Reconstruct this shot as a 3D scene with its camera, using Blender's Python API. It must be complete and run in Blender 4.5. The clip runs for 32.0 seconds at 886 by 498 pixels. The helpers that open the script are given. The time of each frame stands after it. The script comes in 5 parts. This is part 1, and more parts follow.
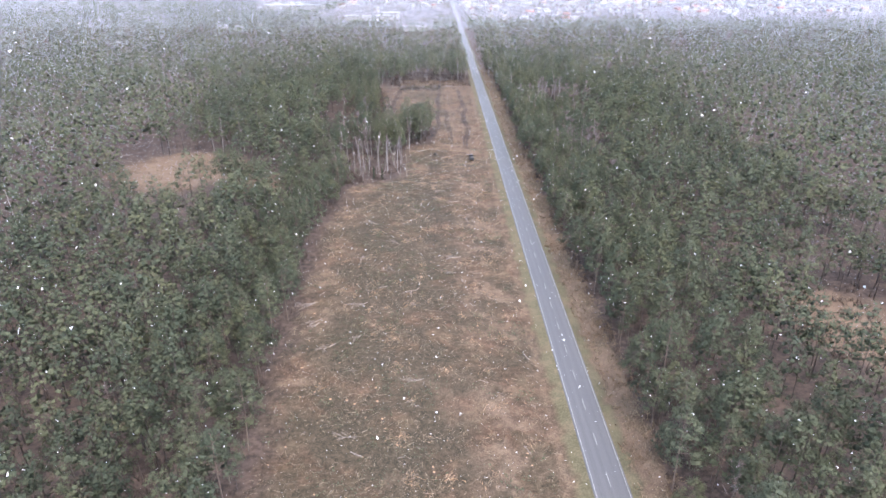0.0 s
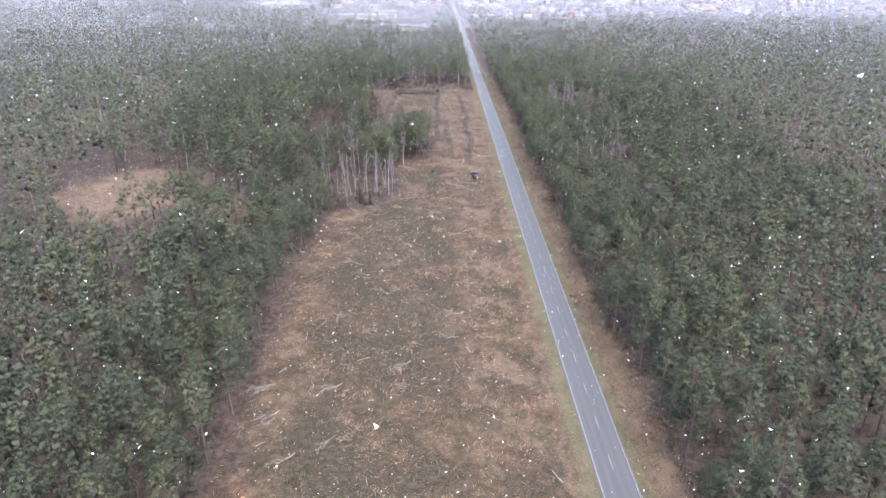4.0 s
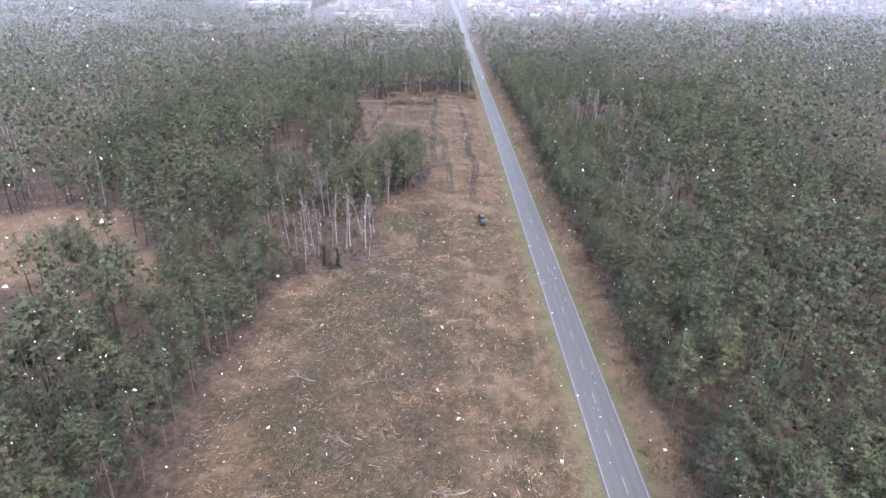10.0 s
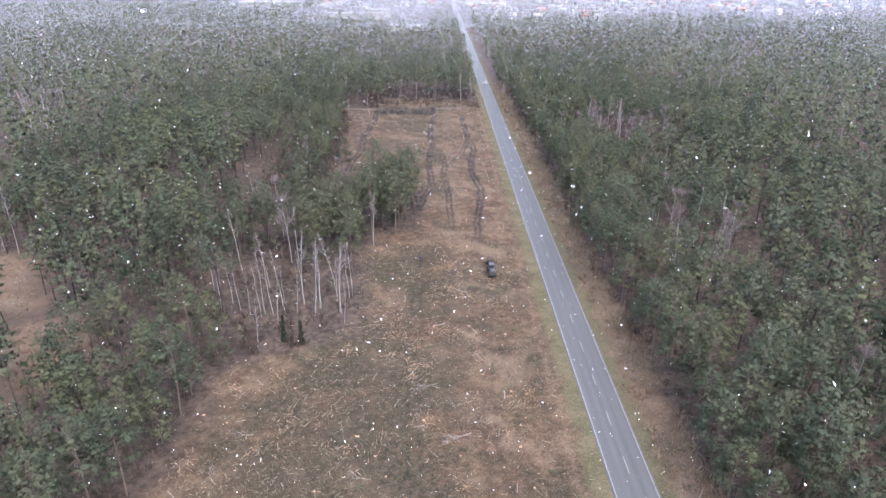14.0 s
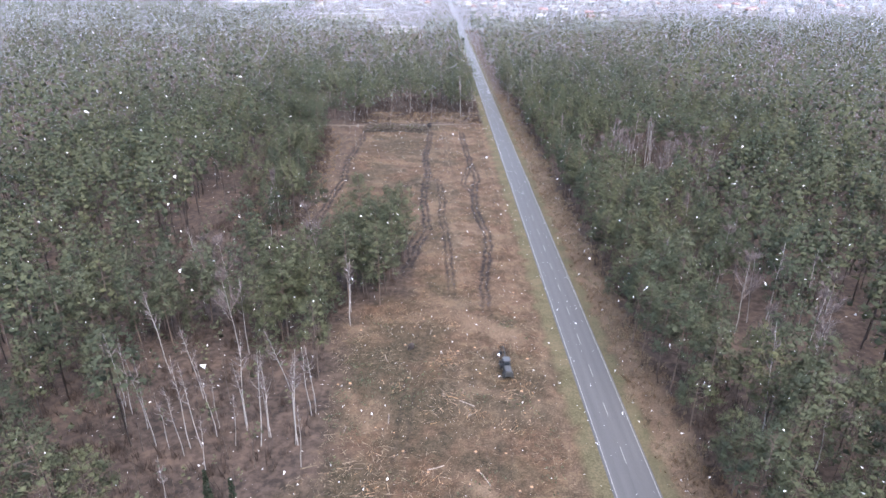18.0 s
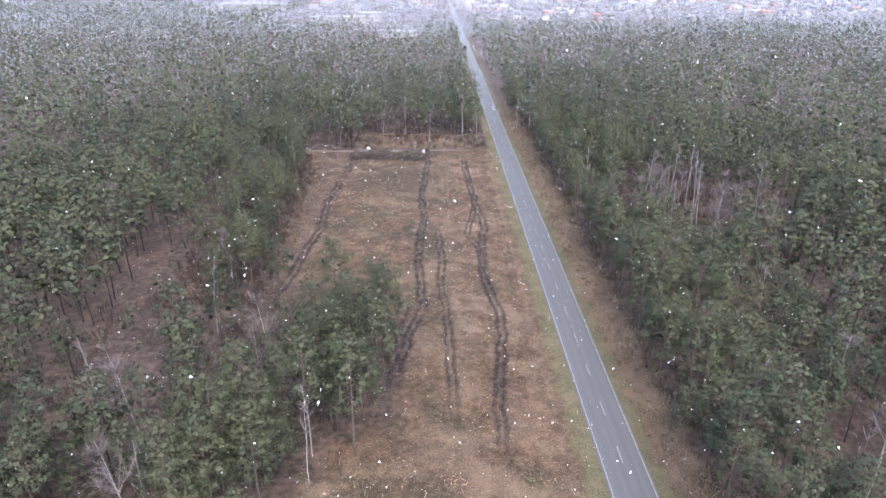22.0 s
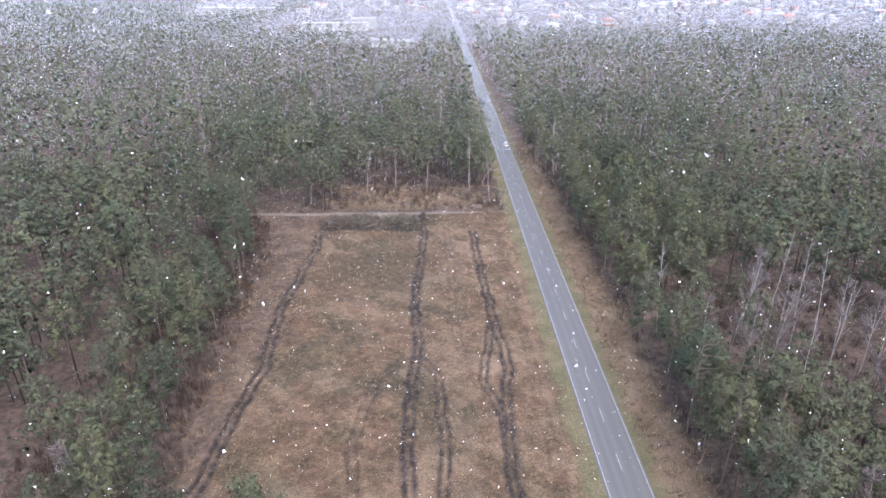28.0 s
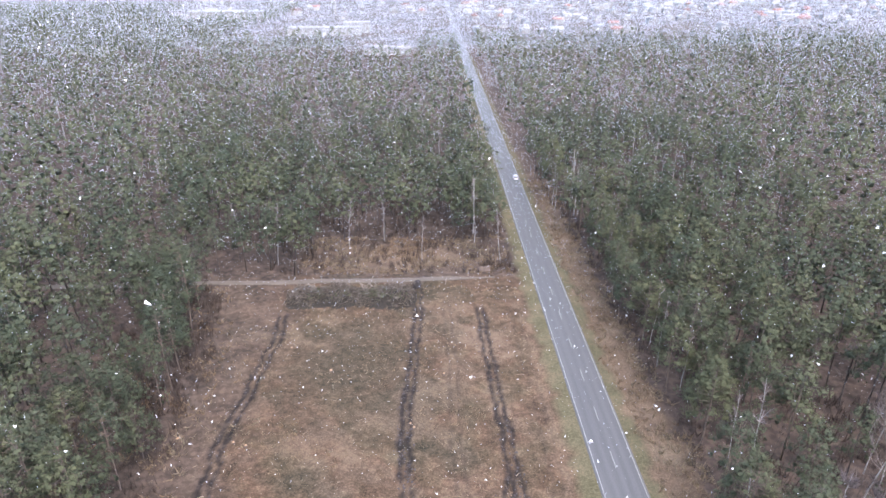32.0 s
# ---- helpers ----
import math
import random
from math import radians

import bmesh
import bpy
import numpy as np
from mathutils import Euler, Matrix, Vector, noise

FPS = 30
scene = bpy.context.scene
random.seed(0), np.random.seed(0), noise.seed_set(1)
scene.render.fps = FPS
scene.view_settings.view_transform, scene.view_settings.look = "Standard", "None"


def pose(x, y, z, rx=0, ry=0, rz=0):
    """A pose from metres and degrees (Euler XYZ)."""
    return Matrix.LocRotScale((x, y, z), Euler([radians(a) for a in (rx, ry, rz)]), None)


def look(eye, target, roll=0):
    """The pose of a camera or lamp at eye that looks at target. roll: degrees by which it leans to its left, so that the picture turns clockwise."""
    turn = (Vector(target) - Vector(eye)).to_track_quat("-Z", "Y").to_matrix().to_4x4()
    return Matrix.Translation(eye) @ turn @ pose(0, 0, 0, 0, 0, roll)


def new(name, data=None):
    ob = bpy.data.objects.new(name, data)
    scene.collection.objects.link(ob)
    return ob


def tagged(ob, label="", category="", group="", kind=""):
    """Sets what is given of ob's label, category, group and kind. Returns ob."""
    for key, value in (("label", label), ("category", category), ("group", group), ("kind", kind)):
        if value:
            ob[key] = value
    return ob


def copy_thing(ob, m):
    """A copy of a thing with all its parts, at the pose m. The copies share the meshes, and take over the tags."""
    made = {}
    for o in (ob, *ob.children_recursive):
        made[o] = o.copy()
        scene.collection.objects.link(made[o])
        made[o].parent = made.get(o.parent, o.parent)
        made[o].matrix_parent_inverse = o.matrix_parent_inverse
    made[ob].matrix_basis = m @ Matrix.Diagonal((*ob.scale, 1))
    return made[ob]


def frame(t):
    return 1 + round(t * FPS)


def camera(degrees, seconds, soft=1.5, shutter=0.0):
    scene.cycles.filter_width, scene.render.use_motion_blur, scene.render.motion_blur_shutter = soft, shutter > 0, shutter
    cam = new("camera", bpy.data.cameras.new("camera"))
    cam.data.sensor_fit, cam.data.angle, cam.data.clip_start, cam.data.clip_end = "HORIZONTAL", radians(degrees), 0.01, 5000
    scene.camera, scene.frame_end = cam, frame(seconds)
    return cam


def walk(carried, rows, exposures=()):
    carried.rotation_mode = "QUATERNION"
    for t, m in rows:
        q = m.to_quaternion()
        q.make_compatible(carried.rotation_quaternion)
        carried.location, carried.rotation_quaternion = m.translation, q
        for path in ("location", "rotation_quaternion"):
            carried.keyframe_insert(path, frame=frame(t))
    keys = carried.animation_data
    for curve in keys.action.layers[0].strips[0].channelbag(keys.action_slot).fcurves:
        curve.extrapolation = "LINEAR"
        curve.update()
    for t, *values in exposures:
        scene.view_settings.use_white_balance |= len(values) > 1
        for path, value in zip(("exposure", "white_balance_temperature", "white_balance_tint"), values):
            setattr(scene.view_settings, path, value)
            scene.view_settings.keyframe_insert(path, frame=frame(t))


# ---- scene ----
cam = camera(70.0, 32.0, soft=1.6)
ROWS = [
    (0, 0.00, 0.00, 96.98, -24.62, 0.11, -0.45),
    (1, 0.12, 12.43, 95.39, -24.61, 0.10, -0.47),
    (2, 0.24, 24.87, 93.79, -24.59, 0.09, -0.48),
    (3, 0.39, 37.28, 92.22, -24.60, 0.09, -0.49),
    (4, 0.63, 49.65, 90.70, -24.58, 0.10, -0.47),
    (5, 0.98, 61.97, 89.22, -24.55, 0.14, -0.40),
    (6, 1.37, 74.27, 87.77, -24.53, 0.14, -0.36),
    (7, 1.72, 86.56, 86.37, -24.51, 0.16, -0.36),
    (8, 2.01, 98.88, 85.03, -24.47, 0.16, -0.38),
    (9, 2.28, 111.22, 83.75, -24.50, 0.17, -0.39),
    (10, 2.51, 123.52, 82.49, -24.48, 0.20, -0.44),
    (11, 2.69, 135.75, 81.19, -24.44, 0.23, -0.42),
    (12, 2.82, 147.92, 79.77, -24.44, 0.22, -0.46),
    (13, 2.91, 160.03, 78.38, -24.43, 0.22, -0.49),
    (14, 2.99, 172.11, 77.23, -24.43, 0.22, -0.53),
    (15, 3.08, 184.14, 76.47, -24.43, 0.22, -0.61),
    (16, 3.16, 196.11, 76.01, -24.43, 0.23, -0.67),
    (17, 3.24, 208.07, 75.72, -24.46, 0.19, -0.73),
    (18, 3.35, 220.03, 75.47, -24.47, 0.17, -0.75),
    (19, 3.49, 231.96, 75.31, -24.47, 0.17, -0.77),
    (20, 3.65, 243.89, 75.25, -24.45, 0.19, -0.77),
    (21, 3.79, 255.91, 75.22, -24.44, 0.20, -0.79),
    (22, 3.86, 268.14, 75.15, -24.44, 0.22, -0.81),
    (23, 3.88, 280.59, 75.08, -24.41, 0.24, -0.81),
    (24, 3.89, 293.03, 75.05, -24.43, 0.22, -0.84),
    (25, 3.92, 305.28, 75.13, -24.43, 0.22, -0.86),
    (26, 3.96, 317.25, 75.39, -24.41, 0.18, -0.87),
    (27, 4.00, 329.07, 75.74, -24.40, 0.11, -0.87),
    (28, 4.08, 340.84, 76.08, -24.40, 0.09, -0.85),
    (29, 4.20, 352.62, 76.32, -24.51, 0.00, -0.91),
    (30, 4.36, 364.37, 76.49, -24.47, -0.01, -0.89),
    (31, 4.55, 376.09, 76.64, -24.44, -0.09, -0.93),
    (32, 4.73, 387.83, 76.79, -24.43, -0.16, -0.95),
]
walk(cam, [(t, pose(x, y, z, 90 + tilt, 0, yaw) @ pose(0, 0, 0, 0, 0, roll)) for t, x, y, z, tilt, roll, yaw in ROWS],
     exposures=[(0.0, 2.72, 6550, 16), (9.0, 2.60, 6550, 16), (24.0, 2.54, 6550, 16), (32.0, 2.62, 6550, 15)])

# ---- overcast winter daylight ----
world = bpy.data.worlds.new("overcast_sky")
scene.world = world
world.use_nodes = True
wn = world.node_tree.nodes
sky = wn.new("ShaderNodeTexSky")
sky.sky_type = "NISHITA"
sky.sun_disc = False
sky.sun_elevation = radians(55)
sky.sun_rotation = radians(150)
sky.air_density, sky.dust_density, sky.ozone_density = 1.0, 2.0, 1.0
wn["Background"].inputs["Strength"].default_value = 0.15
world.node_tree.links.new(sky.outputs["Color"], wn["Background"].inputs["Color"])
sun = new("sun", bpy.data.lights.new("sun", "SUN"))
sun.data.energy, sun.data.angle, sun.data.color = 0.6, radians(70), (1.0, 0.97, 0.93)
sun.matrix_world = look((0, 0, 400), (-70, 150, 0))

# ---- materials ----


def node(tree, kind, **inputs):
    n = tree.nodes.new(kind)
    for key, value in inputs.items():
        n.inputs[key.replace("_", " ")].default_value = value
    return n


def stops(tree, source, colours):
    ramp = tree.nodes.new("ShaderNodeValToRGB")
    while len(ramp.color_ramp.elements) < len(colours):
        ramp.color_ramp.elements.new(0.5)
    for e, (at, c) in zip(ramp.color_ramp.elements, colours):
        e.position, e.color = at, (*c, 1)
    tree.links.new(source, ramp.inputs["Fac"])
    return ramp.outputs["Color"]


def mixed(tree, fac, a, b, how="MIX"):
    m = tree.nodes.new("ShaderNodeMix")
    m.data_type, m.blend_type = "RGBA", how
    for sock, value in ((m.inputs["Factor"], fac), (m.inputs["A"], a), (m.inputs["B"], b)):
        if isinstance(value, (int, float)):
            sock.default_value = value
        elif isinstance(value, tuple):
            sock.default_value = (*value, 1)
        else:
            tree.links.new(value, sock)
    return m.outputs["Result"]


def noise_of(tree, coords, scale, detail=4.0, rough=0.6, stretch=None):
    if stretch:
        m = tree.nodes.new("ShaderNodeMapping")
        m.inputs["Scale"].default_value = stretch
        tree.links.new(coords, m.inputs["Vector"])
        coords = m.outputs["Vector"]
    n = node(tree, "ShaderNodeTexNoise", Scale=scale, Detail=detail, Roughness=rough)
    tree.links.new(coords, n.inputs["Vector"])
    return n.outputs["Fac"]


def begin(name, rough=0.85, metallic=0.0):
    m = bpy.data.materials.new(name)
    m.use_nodes = True
    t = m.node_tree
    p = t.nodes["Principled BSDF"]
    p.inputs["Roughness"].default_value = rough
    p.inputs["Metallic"].default_value = metallic
    c = t.nodes.new("ShaderNodeTexCoord").outputs["Object"]
    return m, t, p, c


def relief(t, p, height, strength, distance):
    b = node(t, "ShaderNodeBump", Strength=strength, Distance=distance)
    t.links.new(height, b.inputs["Height"])
    t.links.new(b.outputs["Normal"], p.inputs["Normal"])


def grained(name, dark, mid, light, scale=2.0, fine=14.0, rough=0.85, bump=0.3, metallic=0.0, stretch=None, vary=0.0):
    """A two-scale procedural surface, with a shade of its own for each object."""
    m, t, p, c = begin(name, rough, metallic)
    big, small = noise_of(t, c, scale, stretch=stretch), noise_of(t, c, fine, stretch=stretch)
    col = mixed(t, 0.4, stops(t, big, [(0.3, dark), (0.5, mid), (0.7, light)]), stops(t, small, [(0.3, dark), (0.55, mid), (0.75, light)]))
    if vary:
        info = t.nodes.new("ShaderNodeObjectInfo").outputs["Random"]
        shade = stops(t, info, [(0.0, (1 - vary,) * 3), (1.0, (1 + vary, 1 + vary * 0.9, 1 + vary * 0.8))])
        col = mixed(t, 1.0, col, shade, "MULTIPLY")
    t.links.new(col, p.inputs["Base Color"])
    if bump:
        relief(t, p, small, bump, 0.03)
    return m


def foliage(name, tones, own=True):
    """Needles and twigs: tone by tree (object or stored tint), by tuft and by fine noise."""
    m, t, p, c = begin(name, 0.75)
    p.inputs["Specular IOR Level"].default_value = 0.1
    if own:
        tree_tone = t.nodes.new("ShaderNodeObjectInfo").outputs["Random"]
    else:
        a = t.nodes.new("ShaderNodeAttribute")
        a.attribute_name = "tint"
        tree_tone = a.outputs["Fac"]
    col = stops(t, tree_tone, [(i / (len(tones) - 1), k) for i, k in enumerate(tones)])
    tuft = t.nodes.new("ShaderNodeNewGeometry").outputs["Random Per Island"]
    col = mixed(t, 1.0, col, stops(t, tuft, [(0.0, (0.92, 0.93, 0.93)), (0.6, (1.0, 1.0, 1.0)), (1.0, (1.09, 1.08, 1.05))]), "MULTIPLY")
    fine = noise_of(t, c, 3.4, 6.0, 0.75)
    relief(t, p, fine, 0.5, 0.3)
    col = mixed(t, 0.75, col, mixed(t, 1.0, col, stops(t, fine, [(0.36, (0.5, 0.51, 0.51)), (0.5, (1.0, 1.0, 1.0)), (0.64, (1.4, 1.38, 1.3))]), "MULTIPLY"))
    t.links.new(col, p.inputs["Base Color"])
    thin = t.nodes.new("ShaderNodeBsdfTranslucent")
    t.links.new(col, thin.inputs["Color"])
    both = node(t, "ShaderNodeMixShader", Fac=0.30)
    t.links.new(p.outputs["BSDF"], both.inputs[1])
    t.links.new(thin.outputs["BSDF"], both.inputs[2])
    t.links.new(both.outputs["Shader"], t.nodes["Material Output"].inputs["Surface"])
    return m


PINE_TONES = [(0.056, 0.066, 0.043), (0.094, 0.104, 0.063), (0.074, 0.089, 0.060), (0.106, 0.113, 0.064), (0.098, 0.110, 0.072)]
SPRUCE_TONES = [(0.030, 0.040, 0.027), (0.040, 0.050, 0.034)]
TWIG_TONES = [(0.095, 0.075, 0.068), (0.150, 0.120, 0.114), (0.205, 0.170, 0.165)]
M_NEEDLES = foliage("pine_needles", PINE_TONES)
M_NEEDLES_WOOD = foliage("pine_needles_of_the_woods", PINE_TONES, own=False)
M_SPRUCE = foliage("spruce_needles", SPRUCE_TONES)
M_TWIGS = foliage("bare_twigs", TWIG_TONES)
M_TWIGS_WOOD = foliage("bare_twigs_of_the_woods", TWIG_TONES, own=False)
BRUSH_TONES = [(0.046, 0.034, 0.027), (0.076, 0.056, 0.046), (0.105, 0.082, 0.072)]
M_BRUSH = foliage("brown_brushwood", BRUSH_TONES, own=False)
M_BRACKEN = foliage("dead_bracken", [(0.135, 0.090, 0.056), (0.18, 0.130, 0.086), (0.23, 0.18, 0.125), (0.14, 0.124, 0.080)], own=False)
M_BRASH = foliage("felled_branches", [(0.08, 0.064, 0.045), (0.15, 0.117, 0.088), (0.27, 0.22, 0.165), (0.070, 0.080, 0.048)], own=False)
M_HEAP = foliage("heaped_dark_branches", [(0.040, 0.034, 0.028), (0.095, 0.078, 0.064), (0.19, 0.158, 0.130), (0.32, 0.275, 0.235)], own=False)
M_SPLIT = foliage("pale_split_wood", [(0.20, 0.155, 0.12), (0.30, 0.24, 0.185), (0.34, 0.22, 0.125), (0.26, 0.21, 0.175)], own=False)
M_PINE_BARK = grained("pine_bark", (0.055, 0.042, 0.034), (0.10, 0.075, 0.060), (0.155, 0.112, 0.085), 1.2, 9.0, 0.9, 0.5, vary=0.25)
M_BARK_WOOD = grained("bark_of_the_woods", (0.045, 0.036, 0.030), (0.080, 0.063, 0.053), (0.13, 0.10, 0.085), 0.9, 6.0, 0.9, 0.3)
M_BIRCH = grained("birch_bark", (0.12, 0.108, 0.102), (0.30, 0.288, 0.276), (0.44, 0.425, 0.41), 1.6, 7.0, 0.7, 0.2, stretch=(1, 1, 2.5), vary=0.15)
M_CUT = grained("fresh_cut_wood", (0.20, 0.115, 0.06), (0.30, 0.185, 0.10), (0.40, 0.27, 0.16), 3, 20, 0.8, 0.1)
M_DEADWOOD = grained("weathered_dead_wood", (0.12, 0.10, 0.085), (0.22, 0.185, 0.16), (0.34, 0.30, 0.265), 1.5, 9, 0.85, 0.2, vary=0.3)
M_MUD = grained("wet_black_mud", (0.014, 0.011, 0.011), (0.028, 0.022, 0.021), (0.055, 0.044, 0.038), 0.8, 4.0, 0.8, 0.8)
M_MUD_PALE = grained("pressed_turf_mud", (0.055, 0.047, 0.034), (0.085, 0.070, 0.050), (0.12, 0.098, 0.07), 0.7, 4.0, 0.75, 0.6)
M_SAND = grained("sandy_track", (0.055, 0.044, 0.034), (0.085, 0.068, 0.052), (0.12, 0.098, 0.076), 0.35, 3.0, 0.9, 0.4)
M_LINE = grained("worn_white_road_paint", (0.12, 0.12, 0.112), (0.22, 0.215, 0.20), (0.33, 0.325, 0.30), 0.6, 9.0, 0.6, 0.0)
M_BLACK = grained("black_rubber", (0.012, 0.012, 0.012), (0.02, 0.02, 0.02), (0.035, 0.034, 0.032), 3, 20, 0.8, 0.2)
M_STEEL = grained("dark_machine_steel", (0.015, 0.016, 0.017), (0.028, 0.029, 0.03), (0.05, 0.05, 0.05), 2, 12, 0.5, 0.1, 0.5)
M_MACHINE = grained("dirty_grey_machine_paint", (0.018, 0.020, 0.020), (0.032, 0.034, 0.034), (0.055, 0.055, 0.053), 1.5, 8, 0.5, 0.1)
M_ROOFPANEL = grained("pale_grey_cab_roof", (0.035, 0.036, 0.036), (0.058, 0.058, 0.058), (0.09, 0.09, 0.088), 1.5, 8, 0.45, 0.05)
M_CARPAINT = grained("white_car_paint", (0.62, 0.62, 0.62), (0.72, 0.72, 0.72), (0.78, 0.78, 0.78), 1.0, 6, 0.25, 0.0)
M_LAMP = grained("red_lamp_cover", (0.30, 0.02, 0.02), (0.4, 0.03, 0.03), (0.5, 0.05, 0.04), 5, 20, 0.25, 0.0)
M_PLASTER = grained("pale_plaster", (0.17, 0.165, 0.16), (0.23, 0.225, 0.215), (0.31, 0.30, 0.285), 0.3, 3, 0.9, 0.1, vary=0.2)
M_SNOWROOF = grained("roof_dusted_with_snow", (0.14, 0.14, 0.145), (0.20, 0.20, 0.205), (0.28, 0.28, 0.285), 0.25, 2, 0.7, 0.1, vary=0.2)
M_REDROOF = grained("red_brown_tiled_roof", (0.16, 0.08, 0.065), (0.24, 0.13, 0.11), (0.34, 0.22, 0.20), 0.3, 3, 0.85, 0.1, vary=0.3)
M_GREYROOF = grained("grey_sheet_roof", (0.16, 0.165, 0.175), (0.25, 0.26, 0.27), (0.36, 0.37, 0.38), 0.3, 3, 0.7, 0.1, vary=0.3)
M_SNOW = grained("snow", (0.78, 0.78, 0.80), (0.84, 0.84, 0.85), (0.88, 0.88, 0.88), 5, 30, 0.8, 0.0)
# bluish-white tone of distance haze, for the oversized far flakes
M_HAZE_FLAKES = grained("pale_haze_flakes", (0.48, 0.505, 0.585), (0.52, 0.545, 0.625), (0.56, 0.585, 0.665), 0.01, 0.1, 0.8, 0.0)
M_GLASS, _t, _p, _c = begin("dark_window_glass", 0.08)
_p.inputs["Base Color"].default_value = (0.02, 0.025, 0.03, 1)

# wet grey asphalt with paler wheel lanes along the road
M_ASPHALT, _t, _p, _c = begin("wet_worn_asphalt", 0.38)
_p.inputs["Specular IOR Level"].default_value = 0.3
_sep = _t.nodes.new("ShaderNodeSeparateXYZ")
_t.links.new(_c, _sep.inputs["Vector"])
_lane = node(_t, "ShaderNodeMath")
_lane.operation = "SINE"
_mul = node(_t, "ShaderNodeMath")
_mul.operation = "MULTIPLY"
_mul.inputs[1].default_value = 3.6
_t.links.new(_sep.outputs["X"], _mul.inputs[0])
_t.links.new(_mul.outputs[0], _lane.inputs[0])
_half = node(_t, "ShaderNodeMath")
_half.operation = "MULTIPLY_ADD"
_half.inputs[1].default_value, _half.inputs[2].default_value = 0.5, 0.5
_t.links.new(_lane.outputs[0], _half.inputs[0])
_streak = noise_of(_t, _c, 0.6, stretch=(2.2, 0.05, 1))
_grit = noise_of(_t, _c, 25.0)
_col = mixed(_t, _half.outputs[0], (0.048, 0.046, 0.043), (0.068, 0.066, 0.062))
_col = mixed(_t, 0.55, _col, stops(_t, _streak, [(0.3, (0.040, 0.038, 0.036)), (0.7, (0.087, 0.084, 0.079))]))
_col = mixed(_t, 0.15, _col, stops(_t, _grit, [(0.3, (0.03, 0.03, 0.03)), (0.7, (0.26, 0.26, 0.26))]))
_t.links.new(_col, _p.inputs["Base Color"])
_t.links.new(stops(_t, _streak, [(0.3, (0.52, 0.52, 0.52)), (0.7, (0.70, 0.70, 0.70))]), _p.inputs["Roughness"])
relief(_t, _p, _grit, 0.15, 0.01)

# the ground: forest litter, cleared land, bracken and mown verge, each where the stored cover says
M_GROUND, _t, _p, _c = begin("ground_cover", 0.95)
_p.inputs["Specular IOR Level"].default_value = 0.15
_cover = _t.nodes.new("ShaderNodeVertexColor")
_cover.layer_name = "cover"
_rgb = _t.nodes.new("ShaderNodeSeparateColor")
_t.links.new(_cover.outputs["Color"], _rgb.inputs["Color"])
_n1, _n2, _n3, _n4 = (noise_of(_t, _c, s, 6.0, 0.62) for s in (0.045, 0.16, 0.7, 3.2))
_litter = mixed(_t, 0.5, stops(_t, _n2, [(0.40, (0.026, 0.020, 0.016)), (0.5, (0.046, 0.034, 0.027)), (0.60, (0.080, 0.056, 0.042))]),
                stops(_t, _n3, [(0.42, (0.024, 0.019, 0.016)), (0.58, (0.092, 0.066, 0.051))]))
_turf = stops(_t, _n2, [(0.40, (0.034, 0.031, 0.021)), (0.47, (0.063, 0.050, 0.036)), (0.53, (0.091, 0.067, 0.050)), (0.61, (0.140, 0.113, 0.086))])
_turf = mixed(_t, 0.42, _turf, stops(_t, _n3, [(0.40, (0.021, 0.019, 0.013)), (0.5, (0.073, 0.055, 0.041)), (0.60, (0.162, 0.129, 0.098))]))
_turf = mixed(_t, 0.40, _turf, stops(_t, _n4, [(0.40, (0.013, 0.012, 0.009)), (0.5, (0.058, 0.046, 0.035)), (0.60, (0.140, 0.112, 0.086))]))
_hue = noise_of(_t, _c, 0.075, 5.0, 0.6)
_turf = mixed(_t, 0.30, _turf, mixed(_t, 1.0, _turf, stops(_t, _hue, [(0.38, (0.72, 0.90, 0.72)), (0.46, (1.30, 1.22, 0.98)), (0.52, (1.32, 0.98, 0.86)), (0.58, (0.98, 0.84, 0.78)), (0.66, (1.35, 1.25, 1.0))]), "MULTIPLY"))
_slash = mixed(_t, 0.5, stops(_t, _n3, [(0.38, (0.020, 0.021, 0.014)), (0.5, (0.046, 0.042, 0.030)), (0.62, (0.092, 0.077, 0.057))]),
               stops(_t, _n4, [(0.38, (0.014, 0.015, 0.010)), (0.5, (0.046, 0.041, 0.030)), (0.64, (0.125, 0.104, 0.080))]))
_alpha = _cover.outputs["Alpha"]
_cleared = mixed(_t, 1.0, mixed(_t, _alpha, _turf, _slash), (0.85, 0.75, 0.645), "MULTIPLY")
_rust = mixed(_t, 0.5, stops(_t, _n2, [(0.38, (0.080, 0.051, 0.033)), (0.5, (0.118, 0.079, 0.052)), (0.62, (0.158, 0.116, 0.078))]),
              stops(_t, _n4, [(0.38, (0.041, 0.029, 0.020)), (0.5, (0.108, 0.076, 0.050)), (0.62, (0.180, 0.138, 0.096))]))
_verge = mixed(_t, 0.5, stops(_t, _n2, [(0.38, (0.058, 0.053, 0.028)), (0.5, (0.080, 0.070, 0.040)), (0.62, (0.118, 0.094, 0.058))]),
               stops(_t, _n4, [(0.38, (0.041, 0.040, 0.020)), (0.5, (0.077, 0.068, 0.038)), (0.62, (0.126, 0.106, 0.063))]))
_col = mixed(_t, _rgb.outputs["Red"], _litter, _cleared)
_col = mixed(_t, _rgb.outputs["Green"], _col, _rust)
_col = mixed(_t, _rgb.outputs["Blue"], _col, _verge)
_mud = _t.nodes.new("ShaderNodeAttribute")
_mud.attribute_name = "mud"
